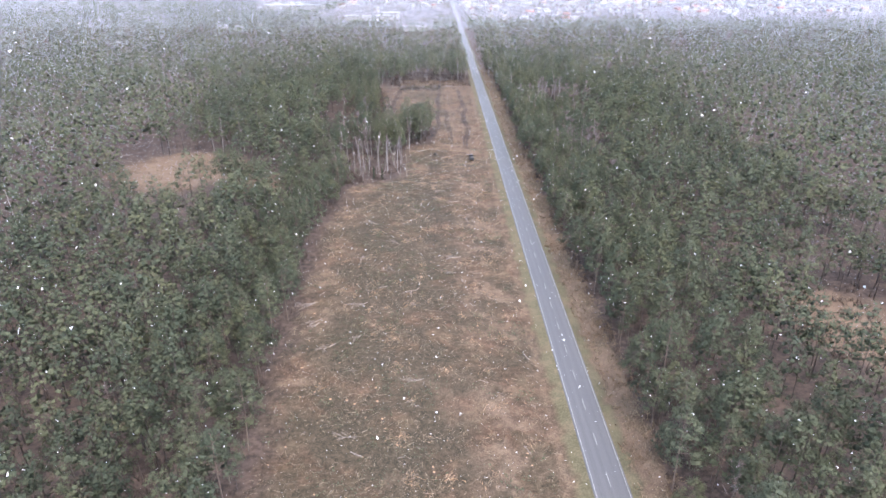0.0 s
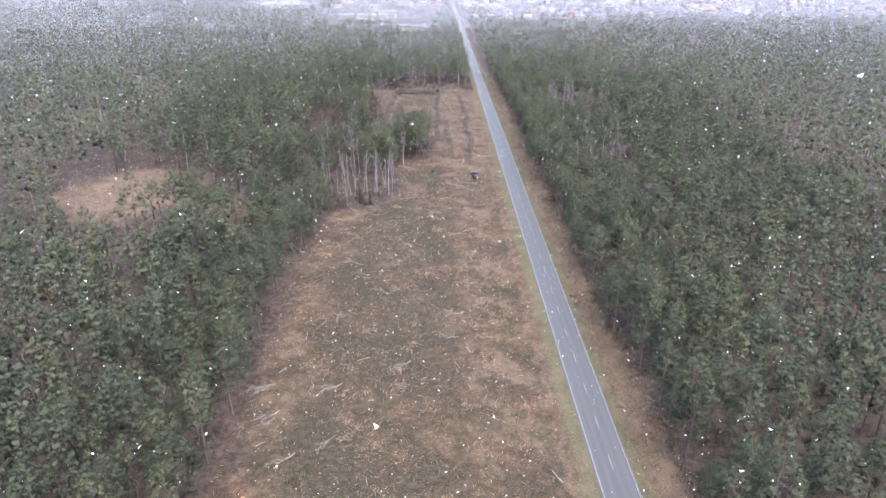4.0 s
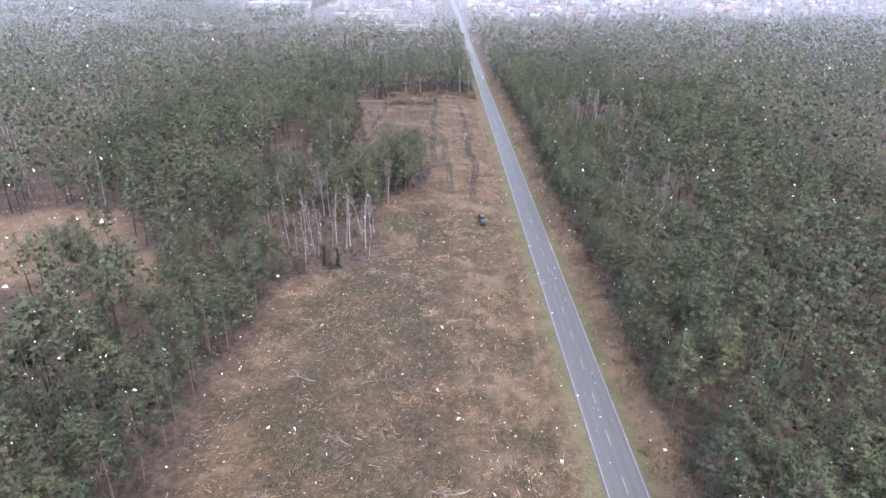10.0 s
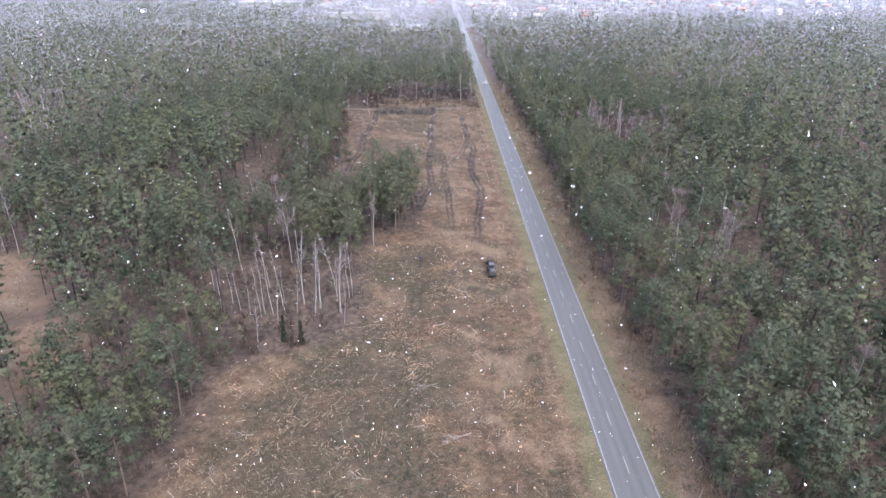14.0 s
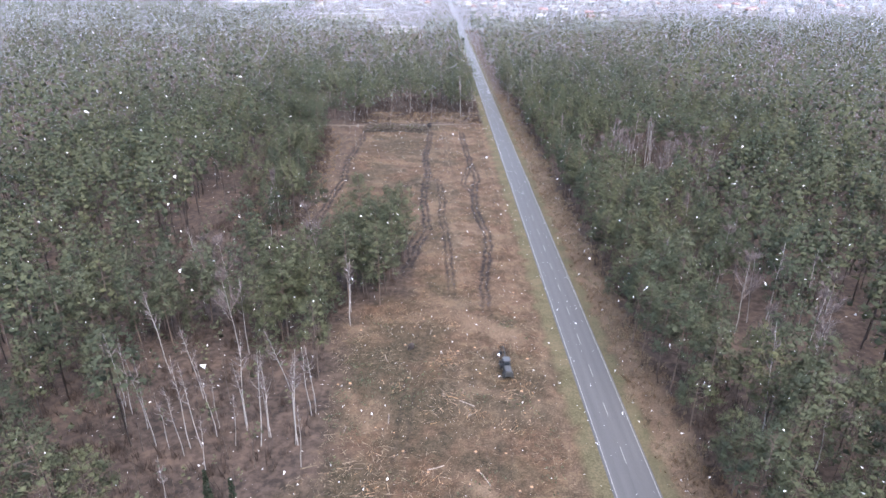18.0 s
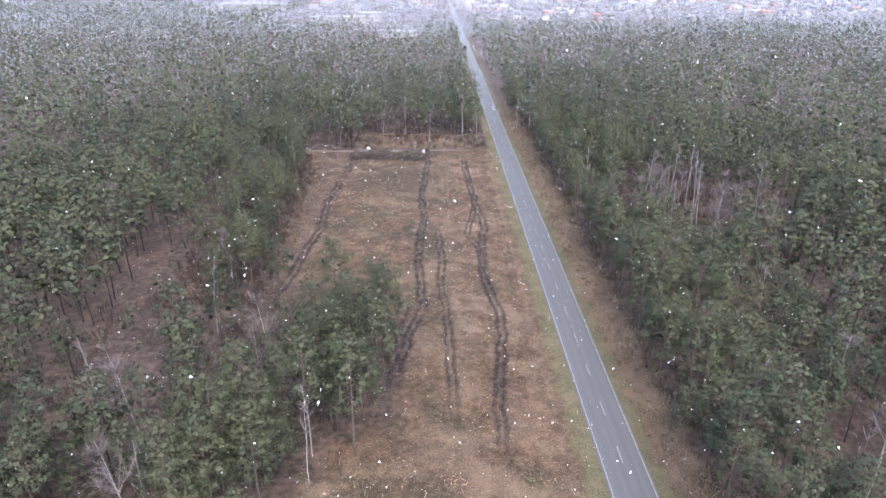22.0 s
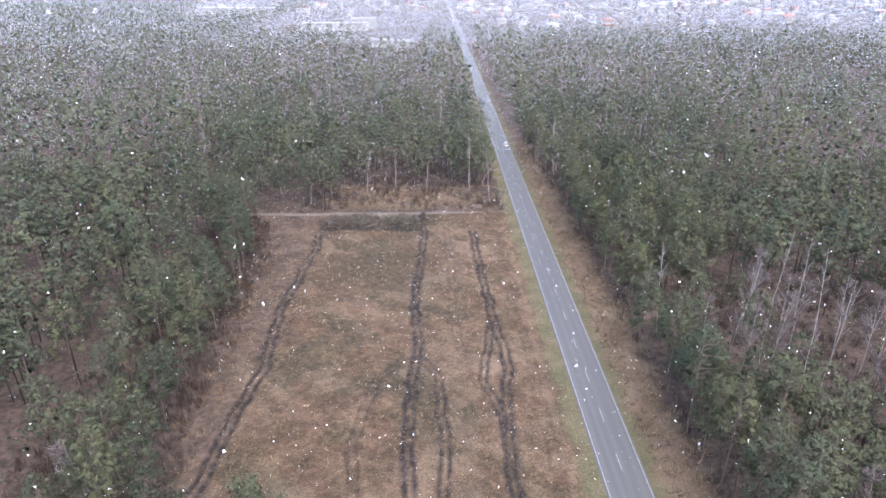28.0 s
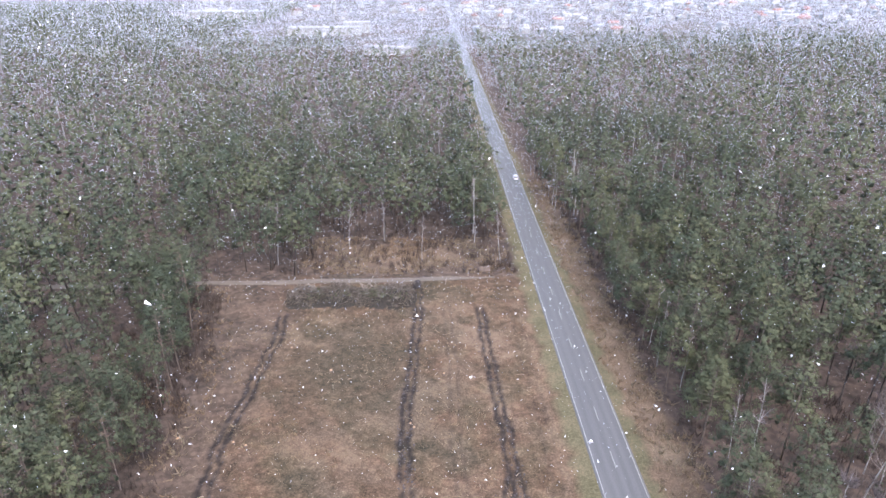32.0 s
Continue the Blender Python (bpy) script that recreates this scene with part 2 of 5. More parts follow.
_col = mixed(_t, mixed(_t, 1.0, _mud.outputs["Color"], stops(_t, _n4, [(0.38, (0.86, 0.86, 0.86)), (0.55, (1.0, 1.0, 1.0))]), "MULTIPLY"), _col,
             stops(_t, _n3, [(0.38, (0.010, 0.008, 0.0075)), (0.52, (0.019, 0.015, 0.013)), (0.62, (0.040, 0.031, 0.025))]))
# far ground paled to grey in its colour, as haze washes it out
_far_pale = _t.nodes.new("ShaderNodeAttribute")
_far_pale.attribute_name = "snow"
_col = mixed(_t, mixed(_t, 1.0, _far_pale.outputs["Color"], stops(_t, noise_of(_t, _c, 0.02, 5.0), [(0.42, (0.35, 0.35, 0.35)), (0.58, (1.0, 1.0, 1.0))]), "MULTIPLY"), _col, (0.11, 0.11, 0.115))
_t.links.new(_col, _p.inputs["Base Color"])
relief(_t, _p, _n4, 0.6, 0.15)

# ---- mesh helpers ----
rng = np.random.default_rng(7)


def mesh_of(name, verts, tris, mats, tint=None, slots=None, smooth=False, normals=None):
    """A mesh of triangles from arrays."""
    me = bpy.data.meshes.new(name)
    verts, tris = np.asarray(verts, np.float32), np.asarray(tris, np.int32)
    me.vertices.add(len(verts))
    me.vertices.foreach_set("co", verts.ravel())
    me.loops.add(tris.size)
    me.loops.foreach_set("vertex_index", tris.ravel())
    me.polygons.add(len(tris))
    me.polygons.foreach_set("loop_start", np.arange(0, tris.size, 3, dtype=np.int32))
    me.polygons.foreach_set("loop_total", np.full(len(tris), 3, np.int32))
    for m in mats:
        me.materials.append(m)
    if slots is not None:
        me.polygons.foreach_set("material_index", np.asarray(slots, np.int32))
    if smooth:
        me.polygons.foreach_set("use_smooth", np.ones(len(tris), bool))
    if tint is not None:
        me.attributes.new("tint", "FLOAT", "POINT").data.foreach_set("value", np.asarray(tint, np.float32))
    me.update(calc_edges=True)
    if normals is not None:
        me.normals_split_custom_set_from_vertices(np.asarray(normals, np.float32))
    return me


class Heap:
    """Gathers triangles for one mesh."""

    def __init__(self):
        self.v, self.f, self.n, self.s, self.t = [], [], 0, [], []

    def add(self, v, f, slot=0, tint=0.5):
        self.v.append(v)
        self.f.append(np.asarray(f) + self.n)
        self.n += len(v)
        self.s.append(np.full(len(f), slot))
        self.t.append(np.full(len(v), tint))
        return self

    def arrays(self):
        return np.concatenate(self.v), np.concatenate(self.f), np.concatenate(self.s), np.concatenate(self.t)

    def mesh(self, name, mats, tint=False, smooth=False):
        v, f, s, t = self.arrays()
        return mesh_of(name, v, f, mats, t if tint else None, s, smooth)


def tube(points, radii, sides=5):
    """A tapered tube along points, closed at its end."""
    pts = np.asarray(points, float)
    n = len(pts)
    d = np.gradient(pts, axis=0)
    d /= np.linalg.norm(d, axis=1)[:, None] + 1e-9
    ref = np.where(np.abs(d[:, 2:3]) > 0.9, [[1.0, 0, 0]], [[0, 0, 1.0]])
    a = np.cross(d, ref)
    a /= np.linalg.norm(a, axis=1)[:, None] + 1e-9
    b = np.cross(d, a)
    w = np.arange(sides) * 2 * np.pi / sides
    ring = pts[:, None] + np.asarray(radii)[:, None, None] * (np.cos(w)[None, :, None] * a[:, None] + np.sin(w)[None, :, None] * b[:, None])
    v = np.concatenate([ring.reshape(-1, 3), pts[-1:] + d[-1:] * radii[-1]])
    f = []
    for i in range(n - 1):
        for k in range(sides):
            p, q = i * sides + k, i * sides + (k + 1) % sides
            f += [(p, q, q + sides), (p, q + sides, p + sides)]
    f += [((n - 1) * sides + k, (n - 1) * sides + (k + 1) % sides, n * sides) for k in range(sides)]
    return v, np.array(f)


def slivers(p0, p1, width):
    """Thin three-sided twigs between arrays of points."""
    p0, p1 = np.asarray(p0), np.asarray(p1)
    n = len(p0)
    d = p1 - p0
    side = np.cross(d, rng.normal(size=(n, 3)))
    side /= np.linalg.norm(side, axis=1)[:, None] + 1e-9
    side *= np.broadcast_to(np.asarray(width), (n,))[:, None]
    v = np.stack([p0 - side, p0 + side, p1], 1).reshape(-1, 3)
    return v, np.arange(3 * n).reshape(n, 3)


def tufts(centres, size, tris=2, lift=0.25):
    """Small ragged sprays of needles, each of some triangles that share one corner."""
    c = np.asarray(centres)
    n = len(c)
    v, f = [c], []
    arms = []
    for k in range(tris + 1):
        a = rng.normal(size=(n, 3))
        a[:, 2] = a[:, 2] * 0.7 + lift
        a /= np.linalg.norm(a, axis=1)[:, None]
        arms.append(c + a * (size * rng.uniform(0.7, 1.25, n))[:, None])
    v = np.concatenate([c] + arms)
    i = np.arange(n)
    f = np.concatenate([np.stack([i, i + n * (k + 1), i + n * (k + 2)], 1) for k in range(tris)])
    return v, f


def part(name, data, parent, label=""):
    ob = new(name, data)
    ob.parent = parent
    return tagged(ob, label)


def bm_mesh(name, bm, material):
    me = bpy.data.meshes.new(name)
    bmesh.ops.recalc_face_normals(bm, faces=bm.faces)
    bm.to_mesh(me)
    bm.free()
    me.materials.append(material)
    return me


def box(bm, x0, x1, y0, y1, z0, z1, bevel=0.0, taper=1.0):
    g = bmesh.ops.create_cube(bm, size=1.0)["verts"]
    for v in g:
        k = taper if v.co.z > 0 else 1.0
        v.co = Vector(((x0 + x1) / 2 + v.co.x * (x1 - x0) * k, (y0 + y1) / 2 + v.co.y * (y1 - y0) * k, (z0 + z1) / 2 + v.co.z * (z1 - z0)))
    if bevel:
        edges = list({e for v in g for e in v.link_edges})
        bmesh.ops.bevel(bm, geom=edges, offset=bevel, segments=2, profile=0.6, affect="EDGES")
    return bm


def disc(bm, x, y, z, r, depth, axis="X", sides=16):
    turn = Matrix.Rotation(radians(90), 4, "Y") if axis == "X" else Matrix.Identity(4)
    bmesh.ops.create_cone(bm, cap_ends=True, segments=sides, radius1=r, radius2=r, depth=depth, matrix=Matrix.Translation((x, y, z)) @ turn)
    return bm


# ---- plan: the road lies along y, the cleared strip to its left ----
ROAD_L, ROAD_R = 31.26, 38.26
EDGE_Y = [-200, 100, 130, 165, 207, 232, 262, 284, 291, 302, 320, 340, 352, 358, 378, 392, 400, 404, 440, 470, 508, 530, 534]
EDGE_X = [-38, -39, -43, -43, -46, -46, -43, -41, -24, -17, -18, -20, -17, -7, -4, -6, -12, -38, -43, -43, -46, -52, -56]


def edge_left(y):
    return np.interp(y, EDGE_Y, EDGE_X)


def edge_right(y):
    return 46.3 + 1.4 * np.sin(np.asarray(y) * 0.05) + np.interp(y, [440, 480, 520, 580, 640], [0, 3.0, 0, 0, -3.5])


def wobble(x, y, s, seed=0.0):
    """Cheap smooth noise in -1..1 for arrays."""
    x, y = np.asarray(x, float) * s + seed, np.asarray(y, float) * s - seed * 1.7
    return (np.sin(x * 1.7 + 1.3 * np.sin(y * 1.1)) + np.sin(y * 2.3 + 1.7 * np.sin(x * 0.9 + 2)) + np.sin((x + y) * 3.1 + np.sin(x * 2.2)) * 0.6) / 2.6


def patchy(x, y, s, seed=0.0):
    """Rough patches at four sizes, about -1..1."""
    return (wobble(x, y, s, seed) + 0.7 * wobble(x, y, s * 2.3, seed + 3.1) + 0.5 * wobble(x, y, s * 5.1, seed + 7.7) + 0.35 * wobble(x, y, s * 11, seed + 1.9)) / 1.5


def rust_clearing(x, y):
    """1 inside the older, rust-coloured clearing west of the strip."""
    a = ((x + 129) / 33) ** 2 + ((y - 306) / 34) ** 2
    b = ((x + 86) / 17) ** 2 + ((y - 286) / 20) ** 2
    return np.clip(1.6 - 1.2 * np.minimum(a, b + 0.25) + 0.25 * wobble(x, y, 0.15), 0, 1)


def wooded(x, y):
    """True where the woods stand."""
    x, y = np.asarray(x, float), np.asarray(y, float)
    strip = (x > edge_left(y)) & (x < 46.3) & (y < 541)
    lane = (x > np.interp(y, [560, 640], [24.0, 25.2])) & (x < edge_right(y))
    track = (np.abs(y - 537.5 - 0.02 * x) < 3.2) & (x > -90) & (x < 40)
    glade = (y > 540) & (y < 562 + 4 * wobble(x, y, 0.2)) & (x > -28) & (x < 27)
    hole = ((x - 122) / 16) ** 2 + ((y - 153) / 27) ** 2 < 1
    hole |= ((x - 55) / 5) ** 2 + ((y - 468) / 8) ** 2 < 1
    hole |= ((x - 63) / 4) ** 2 + ((y - 276) / 5) ** 2 < 1
    hole |= ((x + 58) / 9) ** 2 + ((y - 362) / 9) ** 2 < 1
    return ~(strip | lane | track | glade | hole | (rust_clearing(x, y) > 0.5))


# wheel ruts pressed into the ground by the forestry machine: path, gauge, width, depth of mud
RUTS = [([(-36, 404), (-33.7, 417), (-33.2, 432), (-31.2, 451), (-33.1, 473), (-31.4, 497), (-30.5, 510), (-31.5, 521)], 1.7, 0.62, 0.95),
        ([(0.3, 452), (0.4, 462), (-0.6, 470), (-0.8, 480), (0.1, 500), (0.8, 519), (0.6, 533)], 1.5, 0.75, 1.0),
        ([(-6, 368), (-3, 380), (-1.5, 390), (1.0, 400), (0.5, 410), (-0.6, 424), (-0.6, 439), (0.3, 456)], 1.6, 0.72, 1.0),
        ([(7.4, 362), (7.1, 379), (6.5, 400), (5.3, 410), (5.9, 425), (4.9, 446), (1.5, 453), (0.3, 459)], 1.5, 0.50, 0.9),
        ([(15.4, 352), (15.8, 366), (18.8, 388), (19.0, 399), (17.9, 405), (16.4, 417), (17.2, 431)], 1.6, 0.62, 0.95),
        ([(17.2, 429), (16.2, 435), (13.8, 446), (15.6, 458), (17.8, 469)], 1.4, 0.48, 0.9),
        ([(17.2, 429), (17.5, 438), (19.4, 450), (18.6, 460), (17.8, 468), (17.3, 480), (16.4, 500), (15.8, 523)], 1.6, 0.58, 0.95),
        ([(-1.8, 399), (-4.7, 405), (-9.0, 415), (-10.6, 428), (-7.5, 446), (-2, 454)], 1.7, 0.36, 0.6),
        ([(14.1, 426), (8.8, 431), (6.5, 439)], 1.5, 0.30, 0.4),
        ([(9.5, 455), (8.2, 475), (8.6, 500), (7.6, 525)], 1.7, 0.4, 0.35),
        ([(24.5, 400), (24.0, 440), (24.6, 480), (23.8, 520)], 1.7, 0.35, 0.3),
        ([(-4.5, 372), (-6, 388), (-3.5, 400)], 2.2, 0.9, 0.9),
        ([(-1.0, 205), (0.5, 235), (-1.5, 262), (-3.0, 290), (-2.0, 318), (1.0, 345)], 2.0, 0.5, 0.35),
        ([(12.0, 170), (13.5, 220), (12.2, 262), (14.5, 300), (17.5, 320)], 2.0, 0.45, 0.25)]


def mud_at(x, y):
    """0..1: how much the ground is churned to mud."""
    x, y = np.asarray(x, float), np.asarray(y, float)
    best = np.zeros(np.broadcast(x, y).shape)
    rough = 0.50 * patchy(x, y, 0.6, 2) + 0.45 * patchy(x, y, 0.16, 6)
    for path, gauge, width, depth in RUTS:
        px, py = [a for a, _ in path], [b for _, b in path]
        cx = np.interp(y, py, px) + 0.35 * wobble(y * 0 + px[0], y, 0.28, px[0]) + 0.15 * wobble(y * 0 + px[0], y, 0.9, px[0])
        d = np.minimum(np.abs(x - cx - gauge / 2), np.abs(x - cx + gauge / 2))
        ends = np.clip(np.minimum((y - py[0]) / (14 if py[0] < 375 else 3), (py[-1] - y) / 3) + 0.5, 0, 1)
        best = np.maximum(best, np.clip(1.35 - d / (0.78 * width) + rough, 0, 1) * depth * ends)
    return best


def rise(x, y):
    """Gentle unevenness of the ground, level along the road."""
    away = np.clip((np.abs(np.asarray(x, float) - 34.8) - 4.5) / 6, 0, 1)
    return away * (0.22 * wobble(x, y, 0.12, 3) + 0.10 * wobble(x, y, 0.55, 9)) - 0.25 * np.exp(-((np.asarray(x, float) - 42.5) / 1.2) ** 2) - 0.12 - 0.16 * mud_at(x, y)


def cover_of(x, y):
    jx = x + 1.6 * wobble(x, y, 0.35, 1)
    jy = y + 1.6 * wobble(x, y, 0.3, 5)
    cleared = np.clip((jx - edge_left(jy) + 1.5 + 3 * patchy(x, y, 0.12, 5)) / 9, 0, 1) * (jx < 47) * np.clip((541 - jy) / 3, 0, 1)
    far_field = np.clip((y - 985 - 25 * wobble(x, y, 0.01)) / 40, 0, 1)
    cleared = np.maximum(cleared, far_field * np.clip(0.8 + 0.5 * wobble(x, y, 0.008, 2), 0, 1))
    cleared = cleared * (1 - 0.65 * (y > 402) * (y < 541) * np.clip((-27 - jx) / 8 + 0.5 * patchy(x, y, 0.1, 3), 0, 1))
    rust = np.maximum(rust_clearing(x, y) * 0.9, 0.9 * np.clip(2.2 - 1.8 * (((x - 122) / 17) ** 2 + ((y - 158) / 22) ** 2), 0, 1))
    rust = np.maximum(rust, np.clip((jx - 40.2) / 1.5, 0, 1) * np.clip((48.5 - jx) / 3, 0, 1) * (0.75 + 0.25 * wobble(x, y, 0.2)) * np.clip((680 - y) / 100, 0.15, 1) * (y < 960))
    rust = np.maximum(rust, np.clip(1.3 - np.abs(jy - 552) / 9, 0, 1) * np.clip(1.2 - np.abs(jx + 6) / 26, 0, 1))
    tuft = np.clip(3.0 * (patchy(x, y, 0.10, 4) - 0.05), 0, 1)
    rust = np.maximum(rust, 0.85 * np.clip(1.4 - np.abs(jx - 16) / 8, 0, 1) * tuft * (y < 530))
    rust = np.maximum(rust, 0.8 * np.clip(1.3 - np.abs(jx - edge_left(jy) - 6) / 6, 0, 1) * np.clip(3.0 * (patchy(x, y, 0.09, 19) - 0.15), 0, 1) * (y > 130) * (y < 345))
    rust = np.maximum(rust, 0.45 * ((y > 345) & (y < 530)) * np.clip(3 * (patchy(x, y, 0.08, 8) - 0.1), 0, 1) * (jx < 24) * cleared)
    rust = np.maximum(rust, 0.25 * (y < 345) * np.clip(3 * (patchy(x, y, 0.07, 11) - 0.25), 0, 1) * cleared)
    rust = np.maximum(rust, 0.6 * np.clip(1 - np.abs(jx - 25.6) / 1.6, 0, 1) * (y < 530))
    verge = np.clip((jx - 26.8) / 1.2, 0, 1) * np.clip((41.6 - jx) / 1.0, 0, 1) * (y < 1000)
    slash = np.clip((350 - jy) / 10, 0, 1) * np.clip(0.95 + 1.4 * patchy(x, y, 0.075, 6) - 0.8 * np.clip((jx - 8) / 8, 0, 1), 0, 1)
    slash = np.maximum(slash, np.clip((y - 345) / 15, 0, 1) * np.clip(1.8 * patchy(x, y, 0.06, 12) - 0.1, 0, 1) * (jx < 12) * 0.9)
    slash = np.maximum(slash, 0.85 * np.clip(1.5 - np.hypot((x + 13) / 13, (y - 500) / 17) + 0.4 * patchy(x, y, 0.15, 2), 0, 1))
    return np.stack([cleared, rust, verge, slash], -1)


def ground_mesh():
    def axis(*runs):
        return np.unique(np.concatenate([np.arange(a, b, s) for a, b, s in runs]))
    xs = axis((-4000, -700, 550), (-700, -170, 25), (-170, -60, 4), (-60, -40, 1.5), (-40, 27, 0.42), (27, 60, 1.5), (60, 170, 5), (170, 700, 25), (700, 4001, 550))
    ys = axis((-3000, -100, 500), (-100, 60, 12), (60, 345, 1.5), (345, 540, 0.8), (540, 570, 1.5), (570, 760, 8), (760, 1900, 30), (1900, 5001, 600))
    gx, gy = np.meshgrid(xs, ys, indexing="ij")
    gx, gy = gx.ravel(), gy.ravel()
    n, m = len(xs), len(ys)
    i = (np.arange(n - 1)[:, None] * m + np.arange(m - 1)[None]).ravel()
    tris = np.concatenate([np.stack([i, i + m, i + m + 1], 1), np.stack([i, i + m + 1, i + 1], 1)])
    me = mesh_of("ground", np.stack([gx, gy, rise(gx, gy)], 1), tris, [M_GROUND], smooth=True)
    me.attributes.new("cover", "FLOAT_COLOR", "POINT").data.foreach_set("color", cover_of(gx, gy).astype(np.float32).ravel())
    me.attributes.new("mud", "FLOAT", "POINT").data.foreach_set("value", mud_at(gx, gy).astype(np.float32))
    # this layer holds the haze-like paling of the ground beyond y 1000
    me.attributes.new("snow", "FLOAT", "POINT").data.foreach_set("value", np.clip((gy - 1000) / 60, 0, 0.9).astype(np.float32))
    return me


ground = tagged(new("ground", ground_mesh()), "uneven cleared and wooded ground with litter and dead grass", "ground", kind="structure")


def strip_mesh(name, path, width, material, heights=(0.0,), wander=0.0, step=3.0, offs=None):
    """A strip along a path, with a cross profile of heights from side to side."""
    path = np.asarray(path, float)
    along = np.concatenate([[0], np.cumsum(np.linalg.norm(np.diff(path, axis=0), axis=1))])
    s = np.arange(0, along[-1] + step * 0.5, step)
    c = np.stack([np.interp(s, along, path[:, k]) for k in range(2)], 1)
    for _ in range(2):
        c[1:-1] = (c[:-2] + 2 * c[1:-1] + c[2:]) / 4
    if wander:
        c[:, 0] += wander * wobble(c[:, 0] * 0 + path[0, 0], c[:, 1], 0.3, path[0, 0])
    d = np.gradient(c, axis=0)
    d /= np.linalg.norm(d, axis=1)[:, None]
    nrm = np.stack([d[:, 1], -d[:, 0]], 1)
    k = len(heights)
    w = np.asarray(width(s, along[-1]) if callable(width) else np.full(len(s), width))
    offs = np.linspace(-0.5, 0.5, k) if offs is None else np.asarray(offs)
    pts = c[:, None] + offs[None, :, None] * w[:, None, None] * nrm[:, None]
    return s, pts, np.asarray(heights), material


def laid(name, s, pts, heights, material, lift, label, category, follow=True, rough=0.0):
    k = pts.shape[1]
    z = (rise(pts[..., 0], pts[..., 1]) if follow else np.zeros(pts.shape[:2])) + lift + heights[None, :]
    if rough:
        z = z + rough * rng.uniform(0, 1, z.shape) * (np.abs(heights[None, :]) > 0.011)
    v = np.concatenate([pts, z[..., None]], -1).reshape(-1, 3)
    n = len(s)
    i = (np.arange(n - 1)[:, None] * k + np.arange(k - 1)[None]).ravel()
    f = np.concatenate([np.stack([i, i + 1, i + k + 1], 1), np.stack([i, i + k + 1, i + k], 1)])
    return mesh_of(name, v, f, [material], smooth=True)


# ---- road ----
mid = (ROAD_L + ROAD_R) / 2
s, pts, hs, m = strip_mesh("road", [(mid, -400), (mid, 2000)], 7.3, M_ASPHALT, (-0.20, 0.0, 0.005, 0.035, 0.06, 0.035, 0.005, 0.0, -0.20), step=8.0, offs=(-0.53, -0.5, -0.46, -0.25, 0, 0.25, 0.46, 0.5, 0.53))
road_me = laid("road", s, pts, hs, m, 0.02, "", "", follow=False)
road_me.transform(Matrix.Translation((-mid, 0, 0)))
road = new("road", road_me)
road.location.x = mid
tagged(road, "long straight two-lane wet grey asphalt road", "road", kind="structure")
for x in (ROAD_L + 0.12, ROAD_R - 0.12):
    s, pts, hs, m = strip_mesh("edge_line", [(x - mid, -400), (x - mid, 2000)], 0.12, M_LINE, (0.0, 0.0), step=8.0)
    part("edge_line", laid("edge_line", s, pts, hs, m, 0.031, "", "", follow=False), road, "worn white edge line")
dash_me = mesh_of("lane_dash", [(-0.06, 0, 0.084), (0.06, 0, 0.084), (0.06, 4, 0.084), (-0.06, 4, 0.084)], [(0, 1, 2), (0, 2, 3)], [M_LINE])
for k in range(90):
    part("lane_dash", dash_me, road).location.y = 36.0 + 12.0 * k

# ---- sandy forest track and machine ruts ----
s, pts, hs, m = strip_mesh("forest_track", [(-110, 535), (-60, 536.5), (0, 537.5), (14, 538.2), (21, 538.6)], lambda q, total: np.interp(total - q, [0, 8, 14], [0.5, 1.6, 2.5]), M_SAND,
                           (-0.05, 0.05, 0.0, 0.07, 0.0, 0.05, -0.05), 0.0, 2.0)
tagged(new("forest_track", laid("forest_track", s, pts, hs, m, 0.12, "", "", rough=0.03)), "narrow sandy forest track across the clearing's end", "track", kind="structure")

# clods thrown up beside the deep ruts
clods = Heap()
for path, gauge, width, depth in RUTS[:7]:
    path = np.asarray(path, float)
    n = int(len(path) * 60 * width)
    k = rng.uniform(0, len(path) - 1.001, n)
    c = np.stack([np.interp(k, np.arange(len(path)), path[:, j]) for j in range(2)], 1) + rng.choice([-0.5, 0.5], (n, 1)) * [[gauge, 0]] + rng.normal(0, [[0.5, 1.6]], (n, 2))
    for x, y in c:
        r = rng.uniform(0.06, 0.26)
        a = np.arange(6) * 2 * np.pi / 6
        rr = r * rng.uniform(0.5, 1.2, 6)
        ring = np.stack([x + rr * np.cos(a), y + rr * np.sin(a) * 1.3], 1)
        clods.add(np.concatenate([np.column_stack([ring, rise(ring[:, 0], ring[:, 1]) - 0.01]), [[x, y, float(rise(x, y)) + r * 0.5]]]), [(i, (i + 1) % 6, 6) for i in range(6)])
tagged(new("mud_clods", clods.mesh("mud_clods", [M_MUD])), "black mud clods thrown up beside wheel ruts", "mud clods", kind="stuff")

# ---- trees ----


OCT_V = np.array([(0, 0, 1), (1, 0, 0), (0, 1, 0), (-1, 0, 0), (0, -1, 0), (0, 0, -1)], float)
OCT_F = np.array([(0, 1, 2), (0, 2, 3), (0, 3, 4), (0, 4, 1), (5, 2, 1), (5, 3, 2), (5, 4, 3), (5, 1, 4)])


# for each fineness: the size of the needle tufts
TUFT_SIZES = {3: (0.13, 0.29), 2: (0.17, 0.36), 1: (0.33, 0.62), 0: (0.9, 1.5)}


